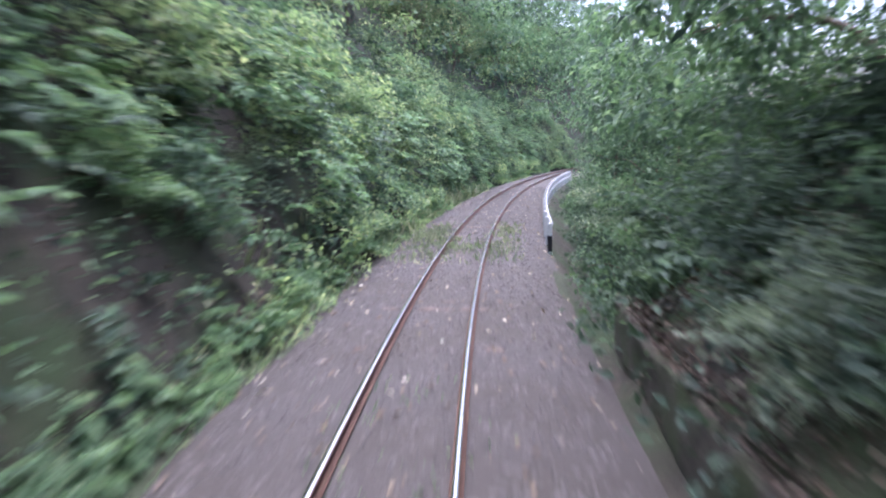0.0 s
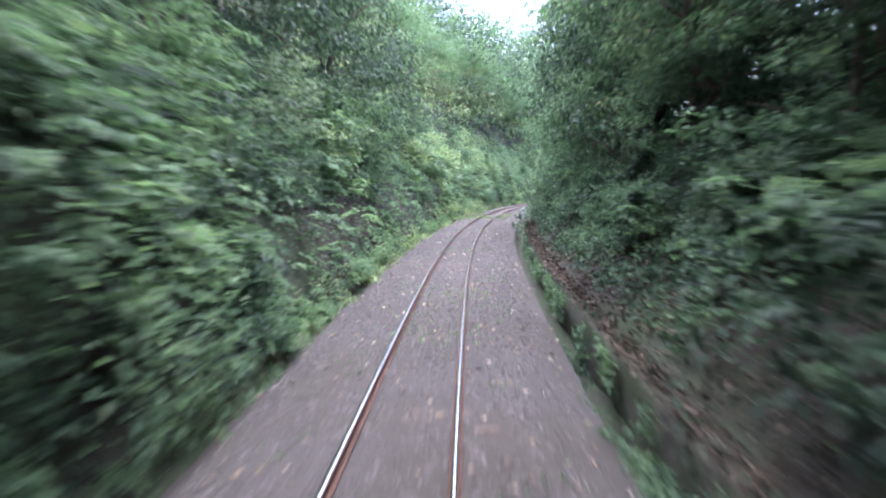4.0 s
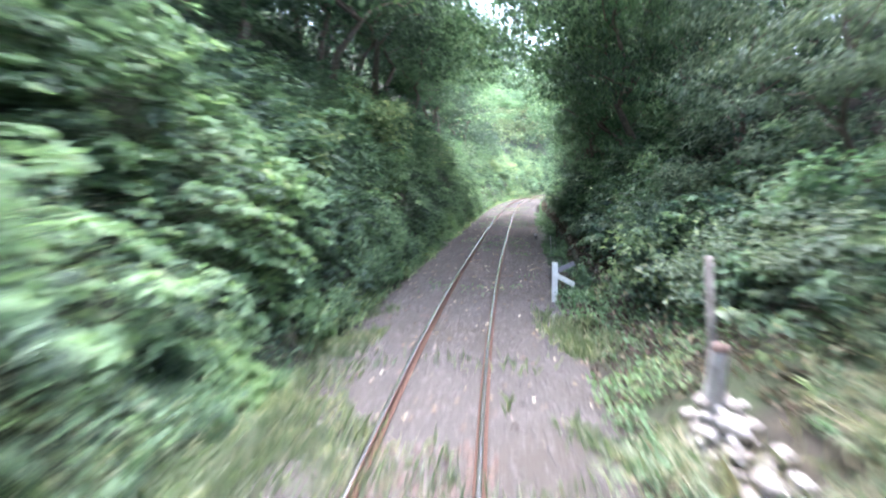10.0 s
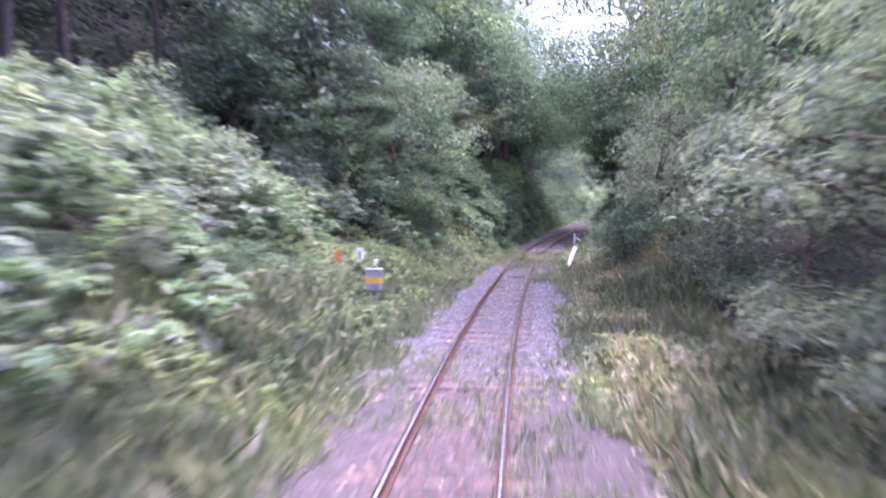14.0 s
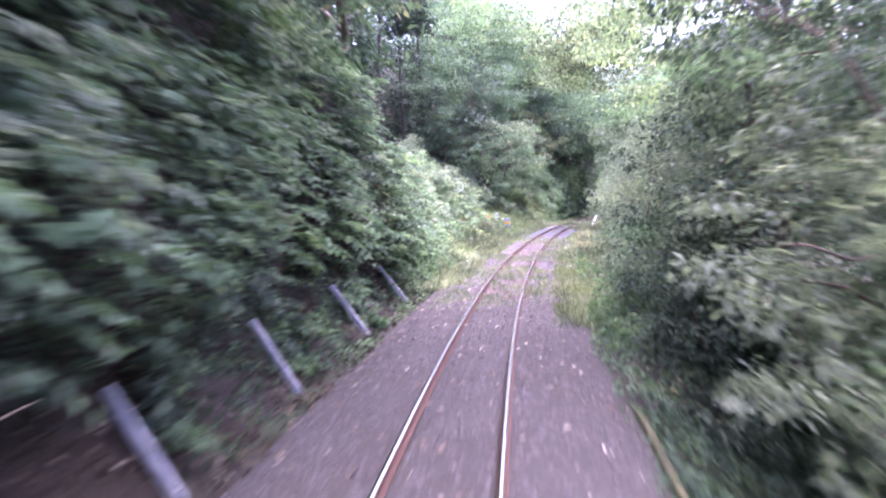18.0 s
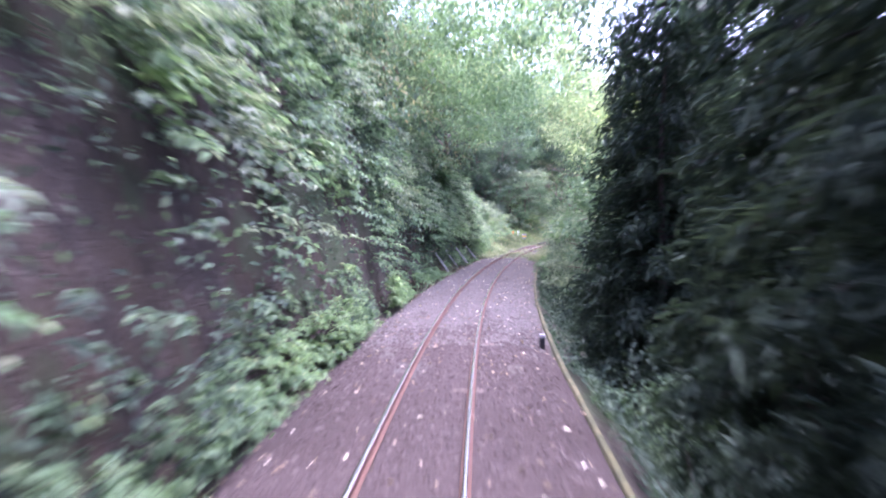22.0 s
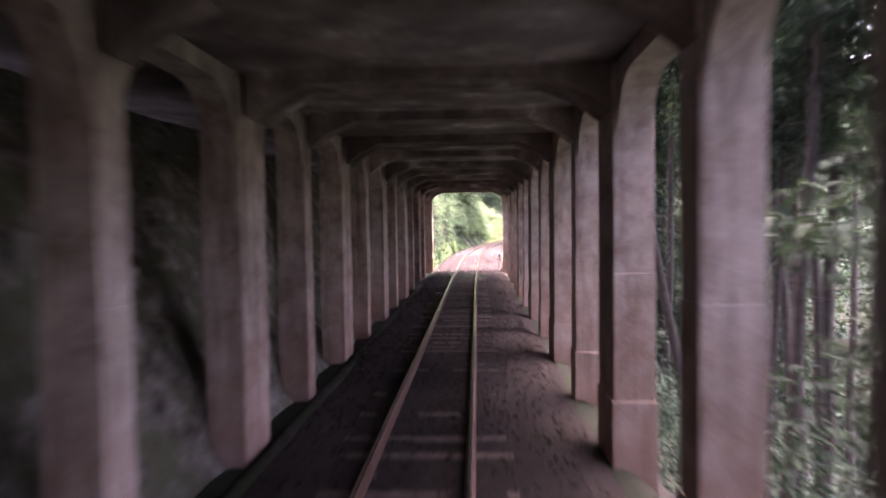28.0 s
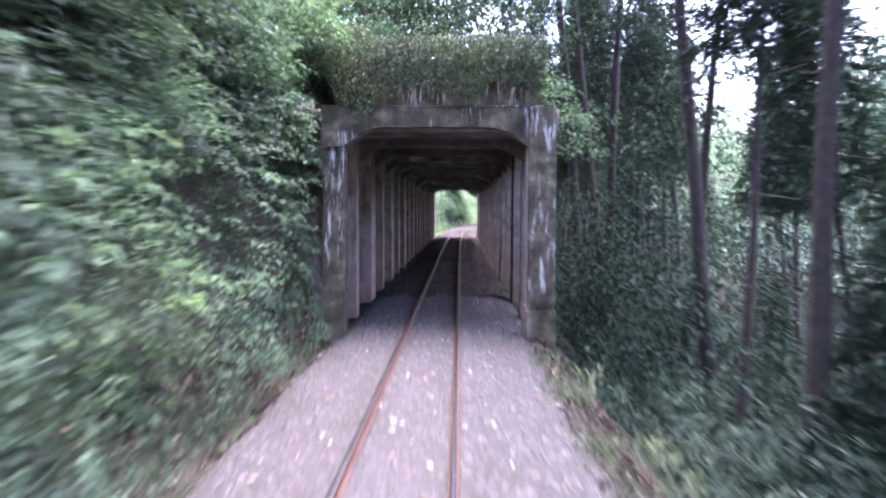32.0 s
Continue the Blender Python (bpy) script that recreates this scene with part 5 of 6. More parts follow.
def cover(name, label, material, v0, v1, a0, a1, side, density, thick, length, ratio, keep=None, kind="stuff", clear=2.15):
    """Leaves over a stretch of slope, in lumps, so many to the square metre of its face."""
    span = abs(v1 - v0) * (a1 - a0)
    n = int(span * density * 3.0)
    v = v0 + (v1 - v0) * rng.random(n)
    off = side * (a0 + (a1 - a0) * rng.random(n))
    nrm = land_normal(v, off)
    steep = 1 / np.maximum(nrm[:, 2], 0.2)
    ok = rng.random(n) < np.clip(steep / 3.0, 0, 1)
    v, off, nrm = v[ok], off[ok], nrm[ok]
    z = land(v, off)
    lump = fbm(np.stack([v * 0.42, off * 0.42, z * 0.42], -1), 3)
    gap = fbm(np.stack([v * 0.5 + 40, off * 0.5, z * 0.5], -1), 2)
    ok = rng.random(len(v)) < np.clip((gap - 0.2) * 6, 0.55, 1)
    if keep is not None:
        ok &= keep(v, off, z)
    v, off, nrm, z, lump = v[ok], off[ok], nrm[ok], z[ok], lump[ok]
    lift = thick * np.clip((lump - 0.4) * 5.5, 0, 2.0) * (0.5 + 0.5 * rng.random(len(v)))
    lift = lift * np.where((v > 137) & (v < 160) & (off < 0) & (off > -7), 0.25, 1.0)
    off2, v2, z2 = off + nrm[:, 0] * lift, v + nrm[:, 1] * lift, z + nrm[:, 2] * lift
    ok = ~((v > 104.5) & (v < 126) & (off2 < 0) & (z2 < 0.95) & (z2 > -0.2) & (off2 > -2.62 - 0.78 * (z2 + 0.35)) & (np.abs(v2[:, None] - STAKES[None] + 0.9).min(1) < 1.5))
    v, off, nrm = v[ok], off[ok], nrm[ok]
    off2, v2, z2 = off2[ok], v2[ok], z2[ok]
    ok = shown(v2, off2, z2, np.hypot(off2 - off, z2 - land(v, off)))
    v, off, nrm, off2, v2, z2 = v[ok], off[ok], nrm[ok], off2[ok], v2[ok], z2[ok]
    inside = np.abs(off2) < clear
    off2[inside] = np.sign(off[inside]) * (clear + 0.1 * rng.random(inside.sum()))
    base = at(v2, off2, z2)
    w = to_world(v2, nrm)
    m = len(v2)
    way = unit(w * 0.55 + rng.normal(size=(m, 3)) * 0.6 + np.array([0, 0, -0.25]))
    up = unit(w * 0.7 + np.array([0, 0, 0.7]) + rng.normal(size=(m, 3)) * 0.4)
    ln = length * (0.55 + 0.9 * rng.random(m))
    ob = part(name, leaf_geo(base, way, up, ln, ln * ratio), material)
    return tagged(ob, label, "undergrowth", kind=kind)


def patches(lo, hi, seed, scale=0.22):
    return lambda v, off, z: (lambda q: (q > lo) & (q < hi))(fbm(np.stack([v * scale + seed, off * scale, z * scale], -1), 2))


LEFTSPANS = [(-12, SHED0 - 0.3), (SHED1 + 0.2, 128), (171, 262), (262, 345)]
for v0, v1 in LEFTSPANS:
    near = 1.0 if v0 < 262 else 0.45
    cover("undergrowth", "dense mid-green vines and leaves on the steep bank", M_LEAF, v0, v1, 2.45, 8.0, -1, (50 if v0 > 0 else 70) * near, 0.9, 0.115 if v0 > 0 else 0.085, 0.5)
    cover("undergrowth", "dark leaves deep in the undergrowth", M_DARK, v0, v1, 2.5, 12.0, -1, (62 if v0 > 0 else 110) * near, 0.6, 0.14 if v0 > 0 else 0.1, 0.45)
    if v0 > 0:
        cover("vines", "bright green climbing vines on the bank", M_BRIGHT, v0, v1, 2.4, 6.5, -1, 45 * near, 0.95, 0.11, 0.6, patches(0.52, 1, v0))
cover("undergrowth", "mixed low growth on the open bank", M_MIXED, 126, 162, 3.2, 15, -1, 45, 0.9, 0.15, 0.5)
cover("undergrowth", "pale leaves in the growth on the open bank", M_PALE, 126, 162, 4.0, 14, -1, 55, 1.3, 0.16, 0.5, patches(0.45, 1, 9))
cover("undergrowth", "bright leaves in the growth on the open bank", M_BRIGHT, 126, 164, 3.0, 12, -1, 50, 1.0, 0.13, 0.5, patches(0.5, 1, 77))
for v0, v1 in ((-12, 66), (66, 116), (258, 345)):
    # Up to the open stretch the darker cedar colour replaces shade on these leaves.
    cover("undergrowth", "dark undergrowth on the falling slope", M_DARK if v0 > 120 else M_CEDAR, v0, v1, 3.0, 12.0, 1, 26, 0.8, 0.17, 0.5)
    cover("undergrowth", "low undergrowth on the falling slope", M_LEAF if v0 > 120 else M_CEDAR, v0, v1, 2.75, 6.0, 1, 30, 0.8, 0.14, 0.5, patches(0.47, 1, v0 + 5))
cover("undergrowth", "mixed leaves beside the line", M_MIXED, 112, 186, 2.9, 7.0, 1, 40, 0.6, 0.13, 0.5)
cover("undergrowth", "mid-green leaves on the bank above the wall", M_LEAF, 180, 260, 3.8, 9.0, 1, 38, 0.8, 0.12, 0.55, clear=3.35)
cover("undergrowth", "dark leaves on the bank above the wall", M_DARK, 180, 260, 3.6, 13.0, 1, 46, 0.6, 0.18, 0.5, clear=3.35)
cover("leaf_litter", "brown leaf litter on the bank above the wall", M_BROWNLITTER, 176, 264, 3.02, 7.0, 1, 85, 0.04, 0.1, 0.55)
cover("leaf_litter", "reddish-brown leaf litter at the foot of the bluff", M_BROWNLITTER, 92, 126, 2.1, 4.4, -1, 110, 0.05, 0.1, 0.55, clear=2.0)
cover("undergrowth", "low dark leaves at the foot of the bluff", M_DARK, 92, 126, 3.0, 6.0, -1, 90, 0.5, 0.13, 0.55)
cover("vines", "bright climbing vines in the open cut", M_SUNNY, 262, 345, 2.6, 8.0, -1, 60, 0.9, 0.13, 0.6)
cover("vines", "yellow-green growth on the open bank", M_SUNNY, 128, 172, 3.0, 10, -1, 40, 1.0, 0.13, 0.5, patches(0.5, 1, 55))
cover("weeds", "dark weeds beyond the kerb", M_DARK, 66, 112, 2.4, 3.4, 1, 120, 0.2, 0.1, 0.55, clear=2.36)
cover("grass", "pale lodged grass on the open verge", M_GRASS, 122, 178, 1.65, 6.5, -1, 130, 0.3, 0.2, 0.18, patches(0.34, 1, 91, 0.3), clear=1.55)
cover("grass", "pale lodged grass on the open verge", M_GRASS, 120, 176, 1.7, 4.4, 1, 110, 0.3, 0.2, 0.18, patches(0.34, 1, 95, 0.3), clear=1.6)
cover("dry_grass", "dry brown lodged grass on the low bank", M_DRYGRASS, 146, 167, 2.6, 5.6, 1, 170, 0.3, 0.26, 0.1, patches(0.3, 1, 27, 0.25), clear=2.2)
cover("dry_grass", "dry lodged grass on the open verge", M_DRYGRASS, 134, 176, 2.2, 5.5, 1, 110, 0.35, 0.24, 0.12, patches(0.38, 1, 97, 0.3), clear=1.9)
cover("leaf_litter", "brown leaf litter along the ballast", M_BROWNLITTER, -12, 15.5, 1.9, 3.0, -1, 150, 0.05, 0.1, 0.55, clear=1.8)
cover("leaf_litter", "brown leaf litter along the ballast", M_BROWNLITTER, -12, 15.5, 1.9, 3.2, 1, 150, 0.05, 0.1, 0.55, clear=1.8)
cover("leaf_litter", "brown leaf litter beside the ballast", M_BROWNLITTER, 172, 190, 2.0, 4.2, 1, 130, 0.05, 0.1, 0.55, clear=2.0)
cover("weeds", "low weeds beside the ballast", M_BRIGHT, 172, 190, 2.0, 4.4, 1, 110, 0.25, 0.09, 0.6, patches(0.48, 1, 41, 0.5), clear=1.95)
cover("weeds", "low weeds beside the ballast", M_LEAF, 108, 120, 2.1, 4.0, 1, 150, 0.25, 0.1, 0.6, clear=2.05)
cover("weeds", "weeds along the foot of the wall", M_LEAF, 184, 230, 2.15, 3.1, 1, 110, 0.25, 0.1, 0.6, patches(0.42, 1, 31, 0.5), clear=2.0)
cover("weeds", "dark weeds on the wall", M_DARK, 184, 234, 2.4, 3.3, 1, 70, 0.2, 0.1, 0.6, patches(0.42, 1, 63, 0.5), clear=2.3)
cover("weeds", "small green weeds along the foot of the bank", M_SUNNY, 166, 322, 2.0, 3.0, -1, 170, 0.25, 0.09, 0.6, patches(0.44, 1, 8, 0.5), clear=1.9)
cover("weeds", "small green weeds along the foot of the bank", M_BRIGHT, 66, 322, 2.05, 2.7, -1, 60, 0.22, 0.09, 0.6, patches(0.45, 1, 3, 0.5), clear=1.9)


# ---------------------------------------------------------------- leafy sprays that arch out of the banks
def sprays(label, material, v0, v1, a0, a1, side, count, reach, leaf, ratio, low=-1.0, high=30.0, hollow=0.42, seed=0.0, pairs=8, thick=0.9, clear=2.35, rise=0.3):
    """Arching twigs with leaves in two rows, in tufts with hollows between them, rooted on the slope."""
    n = count * 8
    v, off = v0 + (v1 - v0) * rng.random(n), side * (a0 + (a1 - a0) * rng.random(n))
    nrm, z = land_normal(v, off), land(v, off)
    ok = rng.random(n) < np.clip(1 / np.maximum(nrm[:, 2], 0.2) / 3.5, 0, 1)
    tuft = fbm(np.stack([v * 0.55 + seed, off * 0.55, z * 0.55], -1), 2)
    ok &= (tuft > hollow) & (z > low) & (z < high) & shown(v, off, z, reach * 0.55)
    ok &= ~((v > 104.5) & (v < 124) & (off < 0) & (z < 1.3) & (np.abs(v[:, None] - STAKES[None] + 1.2).min(1) < 1.6))
    v, off, nrm, z = v[ok][:count], off[ok][:count], nrm[ok][:count], z[ok][:count]
    m = len(v)
    lump = fbm(np.stack([v * 0.42, off * 0.42, z * 0.42], -1), 3)
    lift = thick * np.clip((lump - 0.4) * 5.5, 0, 2.0) * (0.55 + 0.35 * rng.random(m))
    root = np.stack([off, v, z], -1) + nrm * lift[:, None]
    way = unit(nrm * np.array([0.9, 0.6, 0.5]) + rng.normal(size=(m, 3)) * np.array([0.3, 0.65, 0.2]) + np.array([0, 0, rise]))
    ln = reach * (0.55 + 0.8 * rng.random(m))
    bend = 0.35 + 0.35 * rng.random(m)
    tip = np.abs(root[:, 0] + way[:, 0] * ln)
    root[:, 0] += side * np.maximum(0, clear + 0.45 * ((root[:, 2] < 1.3) & (reach > 0.6) & (side < 0)) - tip)
    t = np.linspace(0.12, 1.0, pairs)
    spot3 = root[:, None] + way[:, None] * (ln[:, None] * t)[..., None]
    spot3[..., 2] -= (bend * ln)[:, None] * t ** 2
    tangent = np.repeat(way[:, None], pairs, 1).copy()
    tangent[..., 2] -= 2 * bend[:, None] * t
    tangent = unit(tangent)
    across = unit(np.cross(tangent, np.array([0, 0, 1.0])))
    up = unit(np.cross(across, tangent))
    bases, ways, ups, sizes = [], [], [], []
    for s in (-1, 1):
        w = across * s * 0.85 + tangent * 0.55 + rng.normal(size=tangent.shape) * 0.16 - up * 0.12
        bases.append(spot3 + rng.normal(size=spot3.shape) * 0.02)
        ways.append(w)
        ups.append(up + rng.normal(size=up.shape) * 0.22)
        sizes.append(leaf * (0.65 + 0.6 * np.sin(np.pi * (0.12 + 0.76 * t)))[None] * (0.75 + 0.5 * rng.random((m, 1))) * (0.85 + 0.3 * rng.random((m, pairs))))
    p = np.concatenate([b.reshape(-1, 3) for b in bases])
    vv = p[:, 1]
    size = np.concatenate([q.ravel() for q in sizes])
    ob = part("leafy_sprays", leaf_geo(at(vv, p[:, 0], p[:, 2]), to_world(vv, np.concatenate([w.reshape(-1, 3) for w in ways])), to_world(vv, np.concatenate([w.reshape(-1, 3) for w in ups])), size, size * ratio, 0.25), material)
    return tagged(ob, label, "undergrowth", kind="stuff")


for k, (v0, v1) in enumerate(LEFTSPANS):
    f = (v1 - v0) / 100
    late = k == 3
    sprays("arching sprays of mid-green leaves on the steep bank", M_LEAF, v0, v1, 2.6, 7.5, -1, int((2600 if k in (1, 2) else 1300) * f), 0.85, 0.16 if k else 0.12, 0.5, -0.1, 9, 0.45, k * 7.0)
    sprays("arching sprays of large bright leaves on the steep bank", M_BRIGHT if k else M_LEAF, v0, v1, 2.6, 6.5, -1, int((1300 if k in (1, 2) else 1600 if late else 600) * f), 0.8, 0.19 if k else 0.13, 0.56, 0.2, 9, 0.53, 31 + k * 7.0)
    sprays("dark glossy sprays in the undergrowth", M_DARK, v0, v1, 2.6, 8.0, -1, int((1500 if k else 6000) * f), 0.9, 0.17 if k else 0.12, 0.45, 0.0, 10, 0.4, 57 + k * 7.0)
    sprays("small ferns and herbs at the foot of the bank", M_BRIGHT if k else M_LEAF, v0, v1, 2.4, 3.1, -1, int((2000 if k else 300) * f), 0.42, 0.1, 0.45, -0.6, 0.7, 0.47, 83 + k * 7.0, 9, 0.3, 2.05, 0.7)
sprays("pale drooping sprays on the bluff", M_PALE, SHED1, 126, 2.6, 5.5, -1, 900, 0.9, 0.17, 0.4, 2.0, 9, 0.5, 11.0)
for v0, v1, d, low, clear in ((176, 226, 1.0, 0.35, 3.2), (226, 263, 0.9, 1.1, 3.6), (66, 116, 0.5, -3, 2.65), (262, 330, 0.8, -3, 2.9), (-10, 15, 0.8, -3, 2.75)):
    f = d * (v1 - v0) / 100
    # Before the portal the cedar colour puts the slope's shade into the leaves.
    sprays("dark sprays of leaves above the wall", M_DARK if v0 > 0 else M_CEDAR, v0, v1, 3.6, 8.0, 1, int(2200 * f), 0.85, 0.17, 0.48, low, 8, 0.42, 3 + v0, 8, 0.9, clear)
    if v0 > 0:
        sprays("mid-green sprays of leaves reaching over the wall", M_LEAF, v0, v1, 3.6, 7.5, 1, int(1500 * f), 0.85, 0.17, 0.5, low, 8, 0.5, 23 + v0, 8, 0.9, clear)
sprays("pale sprays of large leaves above the wall", M_PALE, 178, 216, 3.8, 7.0, 1, 420, 0.9, 0.2, 0.5, 0.4, 6, 0.5, 67.0, 8, 0.9, 2.8)
sprays("pale sprays of large leaves on the open bank", M_PALE, 126, 164, 5.0, 14, -1, 1500, 1.0, 0.2, 0.5, -0.3, 8, 0.46, 71.0, 8, 1.3, 3.4, 0.7)
sprays("bright sprays of leaves on the open bank", M_BRIGHT, 124, 168, 4.2, 14, -1, 1300, 0.9, 0.17, 0.5, -0.3, 8, 0.48, 75.0, 8, 1.2, 2.9, 0.7)
sprays("yellow-green herbs on the verge of the open bank", M_SUNNY, 122, 176, 2.3, 7.2, -1, 2800, 0.42, 0.1, 0.45, -0.5, 2, 0.42, 79.0, 8, 0.25, 1.75, 1.2)
sprays("green herbs on the verge", M_BRIGHT, 114, 176, 2.3, 4.6, 1, 700, 0.45, 0.11, 0.45, -0.5, 2, 0.5, 81.0, 8, 0.25, 1.8, 1.2)

cover("leaf_litter", "brown earth and leaf litter on the bank in the bend", M_BROWNLITTER, 232, 266, 2.4, 4.4, -1, 90, 0.05, 0.09, 0.55)

# litter and weeds along the top of the wall
n = 9000
v, off = 186 + 79 * rng.random(n), 2.97 + 0.4 * rng.random(n)
off = off + 0.14 * (v < 224.3)
ls = 0.05 + 0.08 * rng.random(n)
tagged(part("leaf_litter", leaf_geo(at(v, off, 0.0 + 0.05 * rng.random(n) + 0.15 * (v < 224.3)), rng.normal(size=(n, 3)) * np.array([1, 1, 0.3]), np.array([0, 0, 1.0]) + rng.normal(size=(n, 3)) * 0.4, ls, ls * 0.55), M_BROWNLITTER), "brown leaf litter along the top of the wall", "leaf litter", kind="stuff")
n = 12000
v, z = 186 + 70 * rng.random(n) ** 1.6, -0.75 * rng.random(n) + 0.03
ok = fbm(np.stack([v * 0.8, z * 1.5, 0 * v], -1), 3) > 0.5
v, z = v[ok], z[ok]
n = len(v)
ls = 0.06 + 0.09 * rng.random(n)
tagged(part("weeds", leaf_geo(at(v, 2.9 - 0.1 * rng.random(n) + 0.14 * (v < 224.3), z + 0.1 * (v < 224.3)), to_world(v, np.stack([-0.6 + 0 * v, rng.normal(size=n) * 0.7, rng.normal(size=n) * 0.7], -1)), rng.normal(size=(n, 3)) * 0.5 + np.array([0, 0, 1.0]), ls, ls * 0.6), M_LEAF), "small ferns and weeds on the face of the wall", "weeds", kind="stuff")


# ---------------------------------------------------------------- grass
def grass(name, label, material, v0, v1, o0, o1, density, height, keep=None, on_bed=False):
    n = int((v1 - v0) * (o1 - o0) * density)
    v, off = v0 + (v1 - v0) * rng.random(n), o0 + (o1 - o0) * rng.random(n)
    z = bed_height(v, off) if on_bed else np.maximum(land(v, off), bed_height(v, off))
    edge = np.minimum(np.minimum(v - v0, v1 - v) / 3.0, np.minimum(off - o0, o1 - off) / 0.5)
    ok = rng.random(n) < np.clip(edge, 0, 1) * np.clip((fbm(np.stack([v * 1.4, off * 1.4, 0 * v + v0], -1), 3) - 0.3) * 3.5, 0, 1)
    if keep is not None:
        ok &= keep(v, off, z)
    v, off, z = v[ok], off[ok], z[ok]
    n = len(v)
    base = at(v, off, z - 0.02)
    way = unit(rng.normal(size=(n, 3)) * 0.35 + np.array([0, 0, 1.0]))
    ln = height * (0.4 + 0.9 * rng.random(n))
    ob = part(name, leaf_geo(base, way, rng.normal(size=(n, 3)), ln, 0.014 + 0.016 * rng.random(n), 0.35, 0.0), material)
    return tagged(ob, label, "grass", kind="stuff")


grass("grass", "tall green grass on the open verge", M_GRASS, 140, 172, -4.8, -1.85, 240, 0.42, patches(0.3, 1, 12, 0.3))
grass("grass", "grass on the verge of the open bank", M_GRASS, 124, 142, -4.4, -1.7, 110, 0.35, patches(0.3, 1, 12, 0.3))
grass("grass", "grass and weeds between the rails", M_GRASS, 118, 149, -1.9, 2.3, 150, 0.15, patches(0.46, 1, 4, 0.5), True)
grass("grass", "grass and weeds between the rails", M_GRASS, 158, 180, -2.2, 1.9, 110, 0.2, patches(0.47, 1, 8, 0.5), True)
grass("grass", "grass spreading over the ballast", M_GRASS, 168, 180, -3.0, 1.0, 260, 0.24, patches(0.38, 1, 9, 0.4), True)
grass("grass", "patch of grass across the track", M_GRASS, 269, 278, -2.2, 1.6, 120, 0.2, patches(0.4, 1, 2, 0.5), True)
grass("grass", "bright grass along the foot of the bank", M_GRASS, 186, 300, -3.0, -2.1, 90, 0.25, patches(0.45, 1, 15, 0.35))
grass("grass", "tall bright grass at the edge of the track", M_GRASS, 264, 300, -3.6, -2.1, 160, 0.5, patches(0.35, 1, 15, 0.35))
grass("dry_grass", "dry straw-coloured grass on the verge", M_DRYGRASS, 130, 176, 2.0, 4.2, 110, 0.4, patches(0.42, 1, 21, 0.35))
grass("dry_grass", "dry grass on the open verge", M_DRYGRASS, 122, 150, -5.8, -3.2, 50, 0.5, patches(0.4, 1, 33, 0.3))
grass("dry_grass", "dry brown grass on the low bank", M_DRYGRASS, 147, 166, 2.7, 5.2, 330, 0.38, patches(0.3, 1, 27, 0.25))
grass("grass", "pale grass stalks on the verge", M_GRASS, 130, 158, 2.2, 5.6, 200, 0.55, patches(0.36, 1, 23, 0.35))
grass("grass", "grass creeping over the edge of the ballast", M_GRASS, 122, 184, -2.9, -1.3, 520, 0.24, patches(0.36, 1, 61, 0.5))
grass("grass", "grass creeping over the edge of the ballast", M_GRASS, 116, 184, 1.35, 2.9, 480, 0.22, patches(0.36, 1, 71, 0.5))
grass("grass", "tall pale green grass on the open verge", M_GRASS, 122, 152, -6.5, -2.2, 230, 0.55, patches(0.33, 1, 81, 0.3))
grass("grass", "tall pale green grass on the open verge", M_GRASS, 150, 175.5, 1.9, 4.6, 60, 0.45, patches(0.36, 1, 85, 0.3))
grass("weeds", "small weeds between the rails", M_BRIGHT, 184, 262, -1.6, 1.9, 40, 0.1, patches(0.5, 1, 44, 0.4), True)
grass("grass", "grass on the shoulder before the shed", M_GRASS, -5, 14, 1.9, 3.4, 110, 0.25, patches(0.45, 1, 51, 0.4))


# ---------------------------------------------------------------- loose ballast stones and fallen leaves
def stones(name, label, material, v0, v1, density, size, keep=None, half=2.25):
    n = int((v1 - v0) * 2 * half * density)
    v, off = v0 + (v1 - v0) * rng.random(n), half * (2 * rng.random(n) - 1)
    ok = (np.abs(np.abs(off) - GAUGE / 2 - 0.03) > 0.07) & (np.abs(off) < half - 0.25 * fbm(np.stack([v, v * 0, v * 0], -1)))
    if keep is not None:
        ok &= keep(v, off, 0 * v)
    v, off = v[ok], off[ok]
    n = len(v)
    c = at(v, off, bed_height(v, off) + size * 0.2)
    shape = np.array([(1, 0, -0.6), (0, 1, -0.6), (-1, 0, -0.6), (0, -1, -0.6), (0.72, 0.1, 0.5), (-0.1, 0.72, 0.5), (-0.72, -0.1, 0.5), (0.1, -0.72, 0.5)], float)
    a = rng.random(n) * 6.28
    sc = size * (0.5 + 0.7 * rng.random((n, 1))) * (0.65 + 0.5 * rng.random((n, 3)))
    p = shape[None] * sc[:, None] + rng.normal(size=(n, 8, 3)) * size * 0.1
    x = p[..., 0] * np.cos(a)[:, None] - p[..., 1] * np.sin(a)[:, None]
    y = p[..., 0] * np.sin(a)[:, None] + p[..., 1] * np.cos(a)[:, None]
    p = np.stack([x, y, p[..., 2] * 0.7], -1) + c[:, None]
    tri = np.array([(4, 5, 6), (4, 6, 7), (0, 1, 5), (0, 5, 4), (1, 2, 6), (1, 6, 5), (2, 3, 7), (2, 7, 6), (3, 0, 4), (3, 4, 7)])
    f = (np.arange(n)[:, None, None] * 8 + tri[None]).reshape(-1, 3)
    return tagged(part(name, (p.reshape(-1, 3), f), material), label, "gravel", kind="stuff")


